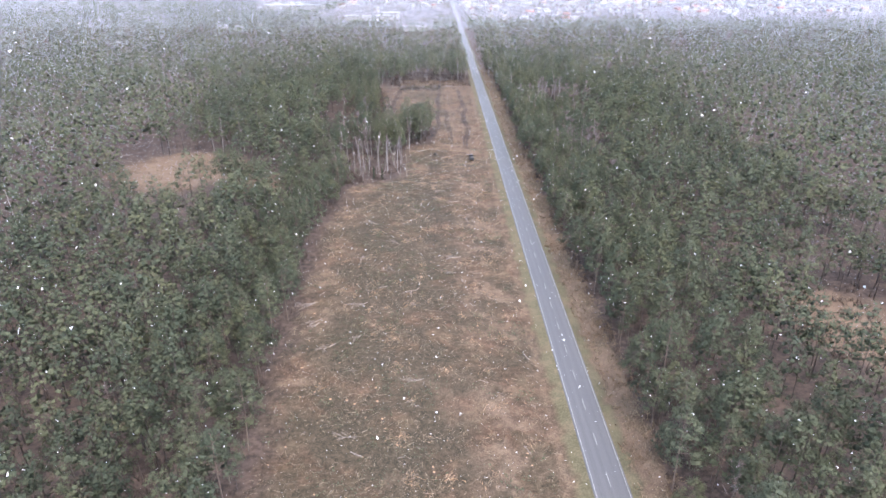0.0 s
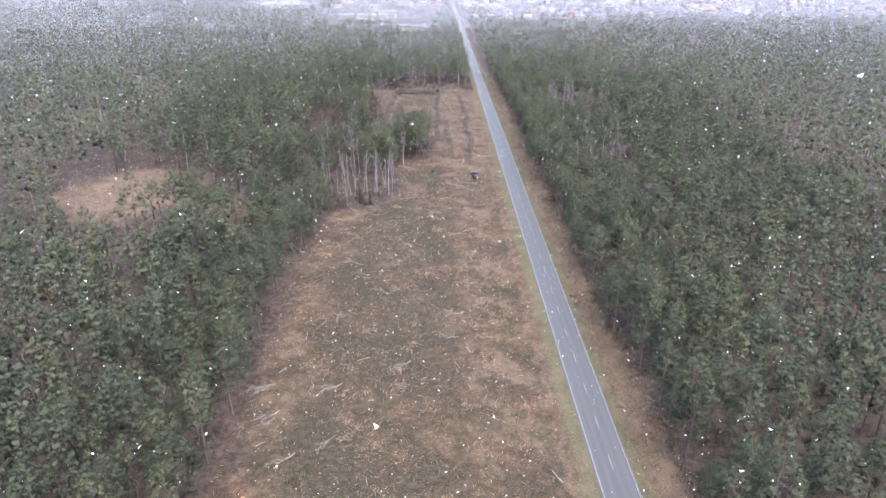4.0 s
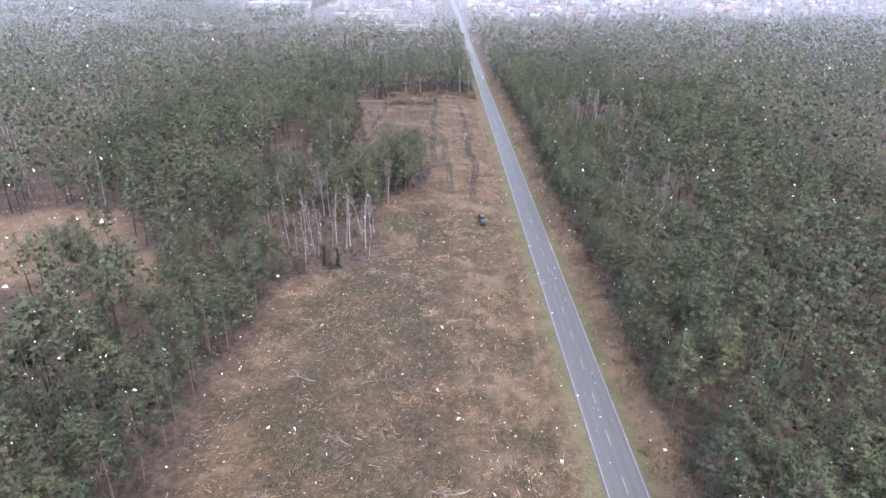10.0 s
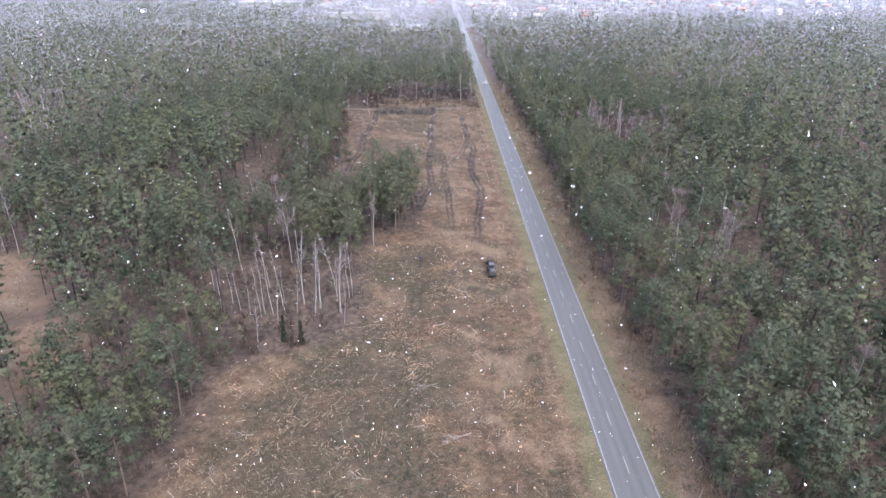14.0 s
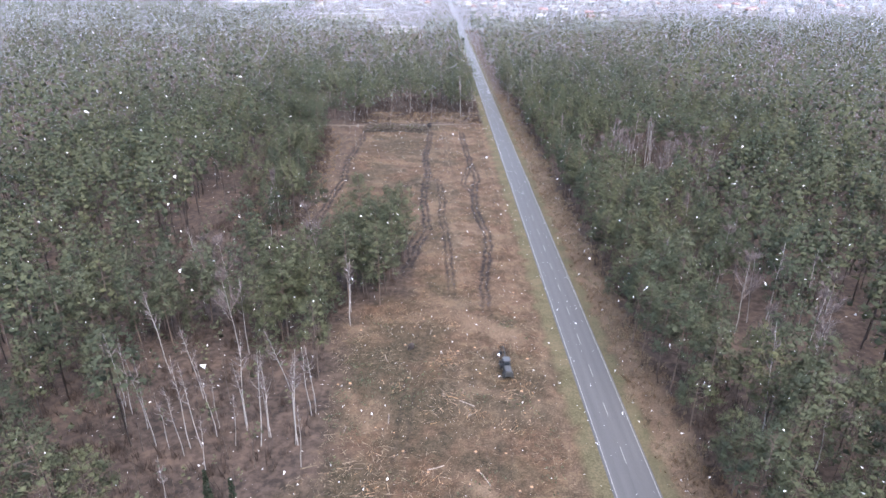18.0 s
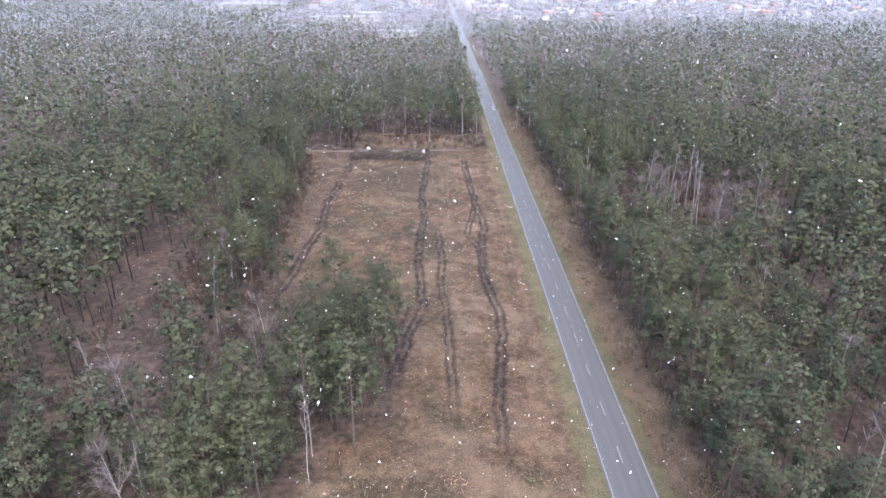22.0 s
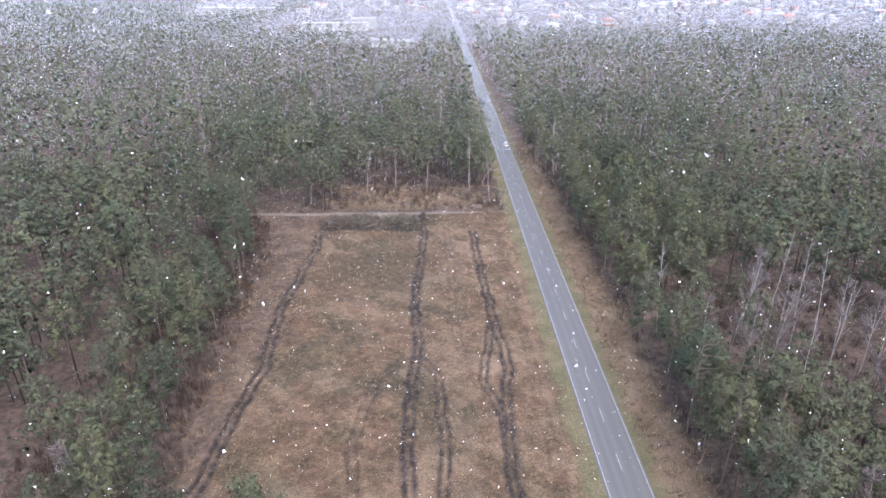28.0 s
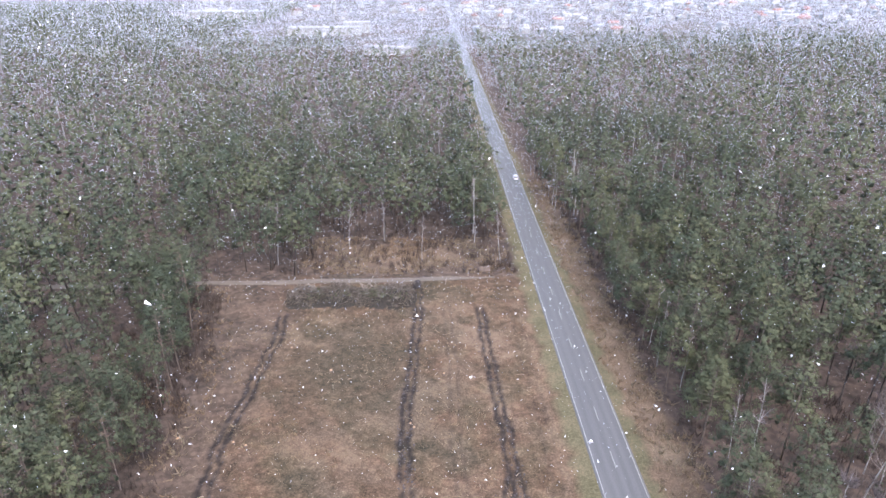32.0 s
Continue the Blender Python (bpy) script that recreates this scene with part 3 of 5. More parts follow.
def pine_parts(h, r, sprays, clumps=14, base=0.5, level=2):
    """A Scots pine: bent tapered trunk, and a crown of lumpy needle clumps in uneven whorls, shingled with small tufts."""
    bend = rng.normal(0, 0.25, 2)
    zz = np.linspace(0, h * 0.93, 5)
    line = np.stack([bend[0] * np.sin(zz / h * 3), bend[1] * np.sin(zz / h * 2.5), zz], 1)
    trunk = tube(line, np.linspace(0.17, 0.05, 5) * (h / 20), 5)
    crown = Heap()
    z0 = h * base * 0.9
    u = np.concatenate([[0.97], (np.arange(clumps - 1) + rng.uniform(0, 1, clumps - 1)) / (clumps - 1) * 0.92])
    a = np.arange(clumps) * 2.4 + rng.normal(0, 0.5, clumps)
    lopsided = 1 + 0.22 * np.cos(a - rng.uniform(0, 6.28))
    reach = r * np.interp(u, [0, 0.15, 0.5, 0.8, 1], [0.74, 1.0, 0.82, 0.48, 0.05]) * rng.uniform(0.5, 1.05, clumps) * lopsided
    c = np.stack([reach * np.cos(a), reach * np.sin(a), z0 + u * (h - z0)], 1)
    size = r * rng.uniform(0.22, 0.36, clumps) * (1.08 - 0.38 * u) * (46 / (clumps + 6)) ** 0.42
    flat = np.array([1.0, 1.0, 0.70])
    for k in range(clumps):
        turn = np.array(Euler(rng.uniform(0, 6.28, 3)).to_matrix())
        lumps = rng.uniform(0.30, 0.58, (6, 1)) * (1.0 if level > 1 else 1.15 if level else 1.5)
        crown.add((OCT_V @ turn.T) * lumps * size[k] * flat + c[k], OCT_F)
    pick = rng.choice(clumps, sprays, p=size ** 2 / (size ** 2).sum())
    out = rng.normal(size=(sprays, 3)) + 0.5 * c[pick] * [1, 1, 0] / r + [0, 0, 0.5]
    out /= np.linalg.norm(out, axis=1)[:, None]
    at = c[pick] + out * flat * (size[pick] * rng.uniform(0.45, 1.25, sprays))[:, None]
    lo, hi = TUFT_SIZES[level]
    tip = rng.normal(size=(sprays, 3, 3)) + 0.35 * out[:, None]
    tip /= np.linalg.norm(tip, axis=2)[..., None]
    v = at[:, None] + tip * rng.uniform(lo, hi, (sprays, 3, 1)) * np.array([1.45, 0.9, 0.5])[None, :, None]
    back = (np.cross(v[:, 1] - v[:, 0], v[:, 2] - v[:, 0]) * (out + [0, 0, 0.5])).sum(1) < 0
    v[back] = v[back][:, [1, 0, 2]]
    crown.add(v.reshape(-1, 3), np.arange(3 * sprays).reshape(sprays, 3))
    limbs = slivers(np.stack([0 * a, 0 * a, c[:, 2] - 0.6], 1), c, 0.06)
    return trunk, crown, limbs


def crown_normals(v, h, base):
    """Needle shading turned outwards from the whole crown, as soft needles catch the light."""
    out = np.column_stack([v[:, 0], v[:, 1], 0.55 * (v[:, 2] - h * base)])
    out /= np.linalg.norm(out, axis=1)[:, None] + 1e-6
    out = out + [0, 0, 0.35] + rng.normal(0, 0.22, out.shape)
    return out / np.linalg.norm(out, axis=1)[:, None]


def needle_mesh(name, crown, h, base):
    v, f, s, _ = crown.arrays()
    return mesh_of(name, v, f, [M_NEEDLES], None, s, True, crown_normals(v, h, base))


def spruce_parts(h, r, count):
    zz = np.linspace(0, h, 4)
    trunk = tube(np.stack([zz * 0, zz * 0, zz], 1), np.linspace(0.16, 0.03, 4), 5)
    u = rng.uniform(0, 1, count) ** 1.3
    a = rng.uniform(0, 2 * np.pi, count)
    tier = np.round(u * 12) / 12
    reach = r * (1 - u) * rng.uniform(0.35, 1.05, count) + 0.15
    at = np.stack([reach * np.cos(a), reach * np.sin(a), h * (0.12 + 0.86 * tier) - 0.35 * reach], 1)
    return trunk, Heap().add(*tufts(at, 0.6 * rng.uniform(0.7, 1.2, count), 3, -0.1))


def bare_parts(h, spread, boughs, twigs, lean=0.0, base=0.45):
    """A leafless birch: pale trunk, rising limbs and a haze of fine twigs."""
    bend = rng.normal(0, 0.5, 2) + [lean, 0]
    zz = np.linspace(0, 1, 7)
    line = np.stack([bend[0] * zz ** 1.6 + 0.12 * np.sin(zz * 9), bend[1] * zz ** 1.6 + 0.12 * np.cos(zz * 7) - 0.12, zz * h], 1)
    trunk = tube(line, np.linspace(0.088, 0.018, 7) * (h / 17), 5)
    limbs, fine = [], Heap()
    for k in range(boughs):
        u = rng.uniform(base, 0.93)
        root = np.array([np.interp(u, zz, line[:, j]) for j in range(3)])
        a = rng.uniform(0, 2 * np.pi)
        out = spread * (1.15 - u) * rng.uniform(0.6, 1.2)
        up = out * rng.uniform(1.0, 1.7)
        q = np.linspace(0, 1, 4)
        bough = root + np.stack([out * np.cos(a) * q, out * np.sin(a) * q, up * q ** 1.25], 1)
        bough[1:-1] += rng.normal(0, 0.10, (2, 3))
        n = twigs // boughs
        w = rng.uniform(0.25, 1.0, n)
        p0 = np.stack([np.interp(w, q, bough[:, j]) for j in range(3)], 1)
        d = rng.normal(size=(n, 3)) * [0.55, 0.55, 0.35] + [0.35 * np.cos(a), 0.35 * np.sin(a), 0.75]
        spray = slivers(p0, p0 + d * rng.uniform(0.5, 1.3, (n, 1)) * (0.35 + 0.16 * spread), 0.042)
        fine.add(*spray)
        limbs.append(Heap().add(*tube(bough, np.linspace(0.055, 0.016, 4), 3), slot=0).add(*spray, slot=1))
    return trunk, limbs, fine


def thing(name, label, category, group, place=None, kind=""):
    ob = tagged(new(name), label, category, group, kind)
    if place is not None:
        ob.matrix_world = place
    return ob


def put(model, x, y, scale=1.0, turn=None, label="", lean=0.0):
    """A copy of a model, standing on the ground; lean: degrees by which trees stray from upright."""
    turn = rng.uniform(0, 360) if turn is None else turn
    m = pose(x, y, float(rise(x, y)) - 0.06, rng.normal(0, 1) * lean, rng.normal(0, 1) * lean, 0) @ pose(0, 0, 0, 0, 0, turn)
    ob = copy_thing(model, m)
    ob.scale = (scale, scale, scale * rng.uniform(0.92, 1.08))
    if label:
        ob["label"] = label
    return ob


PINE_LABELS = ["tall Scots pine with a dense grey-green crown", "slender Scots pine with a ragged green crown", "broad Scots pine with dull green needle clumps",
               "Scots pine with a yellowish-green rounded crown", "tall Scots pine with a bare lower trunk", "young narrow Scots pine with dark green needles", "large broad Scots pine with a spreading layered crown"]
pine_models = []
for k, (h, r, n, b) in enumerate([(20.5, 4.2, 3100, 0.50), (19.5, 3.9, 2800, 0.50), (19, 4.7, 3600, 0.48), (18, 4.2, 3100, 0.46), (21.5, 4.0, 2900, 0.57), (12, 3.0, 1800, 0.28), (21, 5.0, 4600, 0.42)]):
    trunk, crown, limbs = pine_parts(h, r, n, 46 if r < 4.8 else 64, b, 3)
    ob = thing("pine_tree", PINE_LABELS[k], "pine tree", "pines along the clearing and the road")
    part("trunk", mesh_of("trunk", *trunk, [M_PINE_BARK], smooth=True), ob, "grey-brown bare trunk")
    part("branching", mesh_of("branching", *limbs, [M_PINE_BARK]), ob)
    part("crown", needle_mesh("crown", crown, h, b), ob)
    pine_models.append(ob)
spruce_model = thing("spruce_tree", "small dark green spruce with a pointed crown", "spruce tree", "young spruces at the wood's edge")
_tr, _cr = spruce_parts(13, 1.35, 300)
part("trunk", mesh_of("trunk", *_tr, [M_PINE_BARK], smooth=True), spruce_model)
part("crown", _cr.mesh("crown", [M_SPRUCE]), spruce_model)
birch_models = []
for h, sp, nb, nt, b, label in [(21, 2.6, 12, 340, 0.5, "tall leafless birch with a white trunk"), (18, 2.0, 10, 300, 0.5, "slender leafless birch with a pale thin trunk"),
                                (15, 1.6, 8, 200, 0.5, "thin young birch with a bare whitish stem"), (19, 4.2, 18, 900, 0.36, "spreading leafless birch with a purplish twig haze"),
                                (16, 3.6, 16, 760, 0.32, "bushy leafless tree with grey-pink twigs")]:
    trunk, limbs, fine = bare_parts(h, sp, nb, nt, base=b)
    ob = thing("birch_tree", label, "birch tree", "leafless birches")
    part("trunk", mesh_of("trunk", *trunk, [M_BIRCH], smooth=True), ob, "white-barked trunk")
    for limb in limbs:
        part("limb", limb.mesh("limb", [M_BIRCH if b > 0.4 else M_DEADWOOD, M_TWIGS]), ob)
    birch_models.append(ob)

# birches seen one by one: the stand at the strip's narrowing, and loners in the woods
STAND = [(-54, 315), (-52, 314), (-48, 309), (-39, 303), (-34, 299), (-36, 289), (-34, 309), (-30, 310), (-26, 307), (-19, 300), (-21, 305), (-20, 313), (-19, 313), (-49, 325),
         (-41, 318), (-35, 308), (-31, 305), (-30, 309), (-27, 305), (-26, 307), (-20, 305), (-22, 312), (-23, 316), (-39, 305), (-37, 305), (-42, 305), (-44, 305), (-49, 306)]
for i, (x, y) in enumerate(STAND):
    put(birch_models[(1, 2, 1, 0, 2)[i % 5]], x + rng.normal(0, 0.3), y + rng.normal(0, 0.3), rng.uniform(0.7, 1.15), lean=3.5)
LONERS = [(-36, 333, 0), (-16.6, 350, 1), (-118, 339, 0), (-153, 352, 0), (-124, 342, 1), (-107, 341, 1), (-27, 362, 3), (-53, 356, 0), (-44, 350, 3), (-16, 344, 1), (-84, 430, 3), (-44, 388, 1),
          (-47, 411, 4), (-52, 362, 3), (-38, 333, 3), (-27, 372, 3), (-87, 163, 4), (70, 340, 3), (80, 346, 0), (78, 322, 3), (60, 306, 0), (74, 261, 3), (69, 446, 3), (81, 456, 3), (80, 442, 0),
          (90, 446, 3), (93, 438, 3), (134, 473, 3), (62, 402, 3), (77, 391, 4), (72, 356, 3), (83, 470, 0), (69, 442, 3), (84, 446, 0), (80, 428, 3), (51.5, 447, 1), (63, 442, 3), (53, 468, 1),
          (53.5, 461, 0), (57.5, 448, 3), (85, 572, 3), (67, 324, 3), (86, 343, 0), (79, 328, 3), (65, 298, 3), (85, 381, 3), (89, 469, 0), (73, 460, 4), (119, 182, 3), (105, 421, 4),
          (-38.4, 547, 1), (-32.7, 556, 1), (1.5, 548, 2), (23.4, 547, 2), (-51, 558, 1), (-20, 558, 1), (17, 561, 1), (-10, 563, 1), (52, 505, 2), (51, 497, 2), (53, 489, 2), (55, 352, 1),
          (98, 452, 3), (103, 440, 4), (88, 433, 3), (76, 453, 3), (96, 462, 4), (72, 436, 0), (75, 466, 3), (87, 458, 0), (92, 428, 4), (100, 432, 3), (66, 452, 3), (79, 472, 4), (106, 455, 3), (70, 459, 0), (84, 436, 3), (75, 345, 3), (71, 330, 4), (85, 334, 3), (73, 318, 0)]
for x, y, k in LONERS:
    put(birch_models[k], x, y, rng.uniform(0.85, 1.12), lean=2.5)
for x, y, k in [(-31, 292, 0.55), (-27, 291, 0.5), (-11.0, 365.5, 0.85)]:
    put(spruce_model, x, y, k)

# pines that can be told apart along both edges
edge_pines = []
for y in np.arange(62, 600, 3.2):
    for side in (-1, 1):
        for depth in (1.2, 5.2, 9.6):
            yy = y + rng.uniform(-1.2, 1.2)
            x = (float(edge_left(min(yy, 533))) if yy < 536 else 24.0) - depth - rng.uniform(0, 2.5) if side < 0 else float(edge_right(yy)) + depth + rng.uniform(0, 2.5)
            if not wooded(x, yy):
                continue
            thin = 0.72
            if side < 0 and 286 < yy < 400:
                thin = 0.06 if yy < 336 else 0.5
            if side < 0 and 400 < yy < 535:
                thin = 0.55 if depth < 4 else 0.8
            if rng.random() < thin and all((x - a) ** 2 + (yy - b) ** 2 > 23 for a, b in edge_pines[-40:]):
                edge_pines.append((x, yy))
for x, y in [(-22, 338), (-25, 343), (-30, 338), (-24, 348), (-14, 360), (-8, 372), (-12, 378), (-7, 384), (-10, 390), (-18, 386), (-60, 338), (-64, 345), (-57, 342), (-50, 340), (-47, 344), (-53, 336), (-31, 330), (-58, 318), (-90, 276), (-93, 279), (-87, 273), (-96, 282), (-84, 279), (-98, 275)]:
    edge_pines.append((x, y))
edge_pines.sort(key=lambda p: (0 if 90 < p[1] < 575 else 60) + (abs(p[0] - float(edge_left(min(p[1], 533)))) if p[0] < 30 else abs(p[0] - 46.0)))
behind = edge_pines[300:]
for x, y in edge_pines[:300]:
    put(pine_models[rng.integers(0, 6)], x, y, rng.uniform(0.75, 1.1))
for i, (x, y) in enumerate([(-28.5, 337.0), (-59.7, 336.0), (-64.6, 328.8), (-53.9, 342.5), (-17.4, 353.4), (-79.0, 350.0), (-10.1, 353.2), (-13.6, 364.5), (-19.0, 367.0), (-32.0, 343.5), (-34.5, 337.0)]):
    put(pine_models[(6, 0, 3, 6, 0, 3, 6, 6, 2, 6, 2)[i]], x, y, rng.uniform(0.92, 1.08))
for ob in pine_models + birch_models + [spruce_model]:
    for o in [ob, *ob.children_recursive]:
        bpy.data.objects.remove(o, do_unlink=True)

# ---- the woods behind: far too many to count ----


def scattered(x0, x1, y0, y1, gap, keep=None):
    xs, ys = np.meshgrid(np.arange(x0, x1, gap), np.arange(y0, y1, gap))
    p = np.stack([xs.ravel(), ys.ravel()], 1) + rng.uniform(-0.48, 0.48, (xs.size, 2)) * gap
    p = p[wooded(p[:, 0], p[:, 1])]
    return p if keep is None else p[keep(p)]


def planted(templates, p, scales, tints, leanest=0.03):
    """Copies of tree arrays at places, as one set of arrays."""
    vs, fs, ss, ts, ns, at = [], [], [], [], [], 0
    which = rng.integers(0, len(templates), len(p))
    turn = rng.uniform(0, 2 * np.pi, len(p))
    for k, (v, f, s, nr) in enumerate(templates):
        idx = np.flatnonzero(which == k)
        if not len(idx):
            continue
        c, sn = np.cos(turn[idx])[:, None], np.sin(turn[idx])[:, None]
        sc = scales[idx][:, None]
        w = rng.uniform(0.9, 1.12, (len(idx), 1)) * sc
        x, y, z = (v[:, 0] * c - v[:, 1] * sn) * w, (v[:, 0] * sn + v[:, 1] * c) * w, v[:, 2] * sc
        lx, ly = rng.normal(0, leanest, (2, len(idx), 1))
        pos = np.stack([x + z * lx + p[idx, 0:1], y + z * ly + p[idx, 1:2], z + rise(p[idx, 0], p[idx, 1])[:, None] - 0.05], -1)
        vs.append(pos.reshape(-1, 3))
        fs.append((f[None] + (np.arange(len(idx)) * len(v))[:, None, None] + at).reshape(-1, 3))
        ss.append(np.tile(s, len(idx)))
        ts.append(np.repeat(tints[idx], len(v)))
        if nr is not None:
            ns.append(np.stack([nr[:, 0] * c - nr[:, 1] * sn, nr[:, 0] * sn + nr[:, 1] * c, np.broadcast_to(nr[:, 2], (len(idx), len(nr)))], -1).reshape(-1, 3))
        at += len(idx) * len(v)
    n = np.concatenate(ns) if len(ns) == len(vs) else None
    return np.concatenate(vs), np.concatenate(fs), np.concatenate(ss), np.concatenate(ts), n


def template(h, r, count, clumps, base, level, sides=3):
    trunk, crown, _ = pine_parts(h, r, count, clumps, base, level)
    zz = np.linspace(0, h * 0.9, 2)
    hp = Heap()
    if sides:
        hp.add(*tube(np.stack([zz * 0, zz * 0, zz], 1), [0.17, 0.06], sides), slot=0)
    v, f, s, _ = crown.arrays()
    hp.add(v, f, slot=1)
    v, f, s, _ = hp.arrays()
    n = crown_normals(v, h, base)
    n[:len(v) - len(crown.arrays()[0])] *= [1, 1, 0.05]
    return v, f, s, n


def bare_template(h, sp, nb, nt, base):
    trunk, limbs, fine = bare_parts(h, sp, nb, nt, base=base)
    zz = np.linspace(0, h * 0.9, 3)
    hp = Heap().add(*tube(np.stack([zz * 0.02, zz * 0, zz], 1), [0.15, 0.1, 0.03], 3), slot=0)
    v, f, s, _ = fine.arrays()
    hp.add(v, f, slot=1)
    v, f, s, _ = hp.arrays()
    return v, f, s, None


def grow(name, templates, p, lo, hi, mats, label, category, tall=None):
    tint = np.clip(0.5 + 0.25 * wobble(p[:, 0], p[:, 1], 0.05, 2) + rng.normal(0, 0.33, len(p)), 0, 1)
    scale = rng.uniform(lo, hi, len(p)) * (1 + 0.10 * wobble(p[:, 0], p[:, 1], 0.03, 7))
    v, f, s, t, n = planted(templates, p, scale, tint)
    return tagged(new(name, mesh_of(name, v, f, mats, t, s, smooth=True, normals=n)), label, category, kind="stuff")


def clear_of_edges(p, near=12.5):
    x, y = p[:, 0], p[:, 1]
    lo = np.where(y < 536, edge_left(np.minimum(y, 533)), 24.0) - near
    hi = edge_right(y) + near
    return (x < lo) | (x > hi)


near_t = [template(h, r, 13 * n // 5, 34, b, 2) for h, r, n, b in [(20, 4.2, 520, 0.52), (19.5, 3.8, 470, 0.50), (19, 4.5, 560, 0.50), (20.5, 4.0, 490, 0.56), (16, 3.5, 420, 0.42), (19.5, 4.3, 530, 0.52)]]
mid_t = [template(h, r, 7 * n // 2, 18, b, 1) for h, r, n, b in [(20, 4.0, 70, 0.52), (19.5, 3.7, 65, 0.50), (19, 4.3, 76, 0.50), (20.5, 3.9, 68, 0.56), (16, 3.4, 60, 0.42)]]
far_t = [template(h, r, n // 3, 6, 0.55, 0, 0) for h, r, n in [(20, 3.1, 36), (19, 2.9, 32), (18.5, 3.4, 38), (20.5, 3.0, 34)]]
bare_t = [bare_template(18, 3.4, 10, 110, 0.35), bare_template(16, 2.8, 9, 90, 0.35), bare_template(20, 3.0, 10, 110, 0.4)]
far_bare_t = [bare_template(18, 3.6, 6, 36, 0.4), bare_template(19, 3.0, 6, 30, 0.4)]


def bare_patch(p):
    return wobble(p[:, 0], p[:, 1], 0.035, 21) + 0.6 * wobble(p[:, 0], p[:, 1], 0.11, 5) > 0.86


inner = scattered(-150, 165, 62, 560, 6.1, lambda p: clear_of_edges(p) & (np.abs(p[:, 0]) < 60 + 0.62 * (p[:, 1] + 20)))
inner = np.concatenate([inner, np.array(behind)])
sparse = 0.86 * ((inner[:, 0] > -64) & (inner[:, 0] < 0) & (inner[:, 1] > 286) & (inner[:, 1] < 338)) + 0.6 * ((inner[:, 0] > -70) & (inner[:, 0] < 0) & (inner[:, 1] >= 338) & (inner[:, 1] < 398)) + 0.30 * ((inner[:, 0] > -85) & (inner[:, 0] < 0) & (inner[:, 1] > 235) & (inner[:, 1] <= 286))
sparse += 0.45 * ((inner[:, 0] > -70) & (inner[:, 0] < 0) & (inner[:, 1] > 385) & (inner[:, 1] < 440)) + 0.42 * ((inner[:, 0] > -72) & (inner[:, 0] < 0) & (inner[:, 1] > 398) & (inner[:, 1] < 530)) + 0.85 * (((inner[:, 0] - 84) / 27) ** 2 + ((inner[:, 1] - 449) / 26) ** 2 < 1) + 0.6 * (((inner[:, 0] - 77) / 17) ** 2 + ((inner[:, 1] - 332) / 22) ** 2 < 1)
sparse += 0.65 * ((inner[:, 0] > -165) & (inner[:, 0] < -92) & (inner[:, 1] > 236) & (inner[:, 1] < 276))
gone = rng.random(len(inner)) < sparse + 0.06 + 0.18 * (wobble(inner[:, 0], inner[:, 1], 0.09, 31) > 0.55)
bare = ((inner[:, 0] < -80) & bare_patch(inner)) | ((((inner[:, 0] - 128) / 34) ** 2 + ((inner[:, 1] - 208) / 15) ** 2 < 1) & (rng.random(len(inner)) < 0.65)) | (rng.random(len(inner)) < 0.010)
stand_of = inner[~bare & ~gone]
deep = np.abs(stand_of[:, 0] - 5) > 78
grow("pine_wood", near_t, stand_of[~deep], 0.72, 1.13, [M_BARK_WOOD, M_NEEDLES_WOOD], "dense dull green pine wood on both sides of the road", "pine wood")
grow("deep_pine_wood", mid_t, stand_of[deep], 0.72, 1.13, [M_BARK_WOOD, M_NEEDLES_WOOD], "dense dull green pine wood away from the road", "pine wood")
grow("leafless_wood", bare_t, inner[bare], 0.75, 1.05, [M_BARK_WOOD, M_TWIGS_WOOD], "patches of leafless purplish trees among the pines", "leafless trees")
outer = scattered(-900, 900, 62, 1010, 6.5, lambda p: ((p[:, 1] >= 560) | (p[:, 0] < -150) | (p[:, 0] > 165)) & (np.abs(p[:, 0]) < 45 + 0.71 * p[:, 1]) & (p[:, 1] < 975 + 30 * wobble(p[:, 0], p[:, 1] * 0, 0.01) + 130 * (p[:, 0] > 45) - 90 * (np.abs(p[:, 0] + 40) < 32)))
outer = outer[rng.random(len(outer)) < np.interp(outer[:, 1], [560, 740, 1000], [0.95, 0.55, 0.34])]
west = scattered(-1100, -60, 960, 1480, 9.0, lambda p: (np.abs(p[:, 0]) < 45 + 0.71 * p[:, 1]) & ((p[:, 0] < -195) | (p[:, 1] < 985)) & ~((np.abs(p[:, 0] + 300) < 75) & (p[:, 1] > 1230)))
outer = np.concatenate([outer, west[rng.random(len(west)) < 0.8]])
obare = bare_patch(outer * 0.7) | (rng.random(len(outer)) < 0.015)
nearer = ~obare & (outer[:, 1] < 690) & (outer[:, 1] > 555) & (np.abs(outer[:, 0] - 15) < 115)
grow("middle_pine_wood", mid_t, outer[nearer], 0.80, 1.12, [M_BARK_WOOD, M_NEEDLES_WOOD], "grey-green pine wood behind the clearing's end", "pine wood")
grow("far_pine_wood", far_t, outer[~obare & ~nearer], 0.85, 1.18, [M_BARK_WOOD, M_NEEDLES_WOOD], "far grey-green pine wood reaching to the town", "pine wood")
grow("far_leafless_wood", far_bare_t, outer[obare], 0.8, 1.1, [M_BIRCH, M_TWIGS_WOOD], "far pale leafless trees among the pines", "leafless trees")

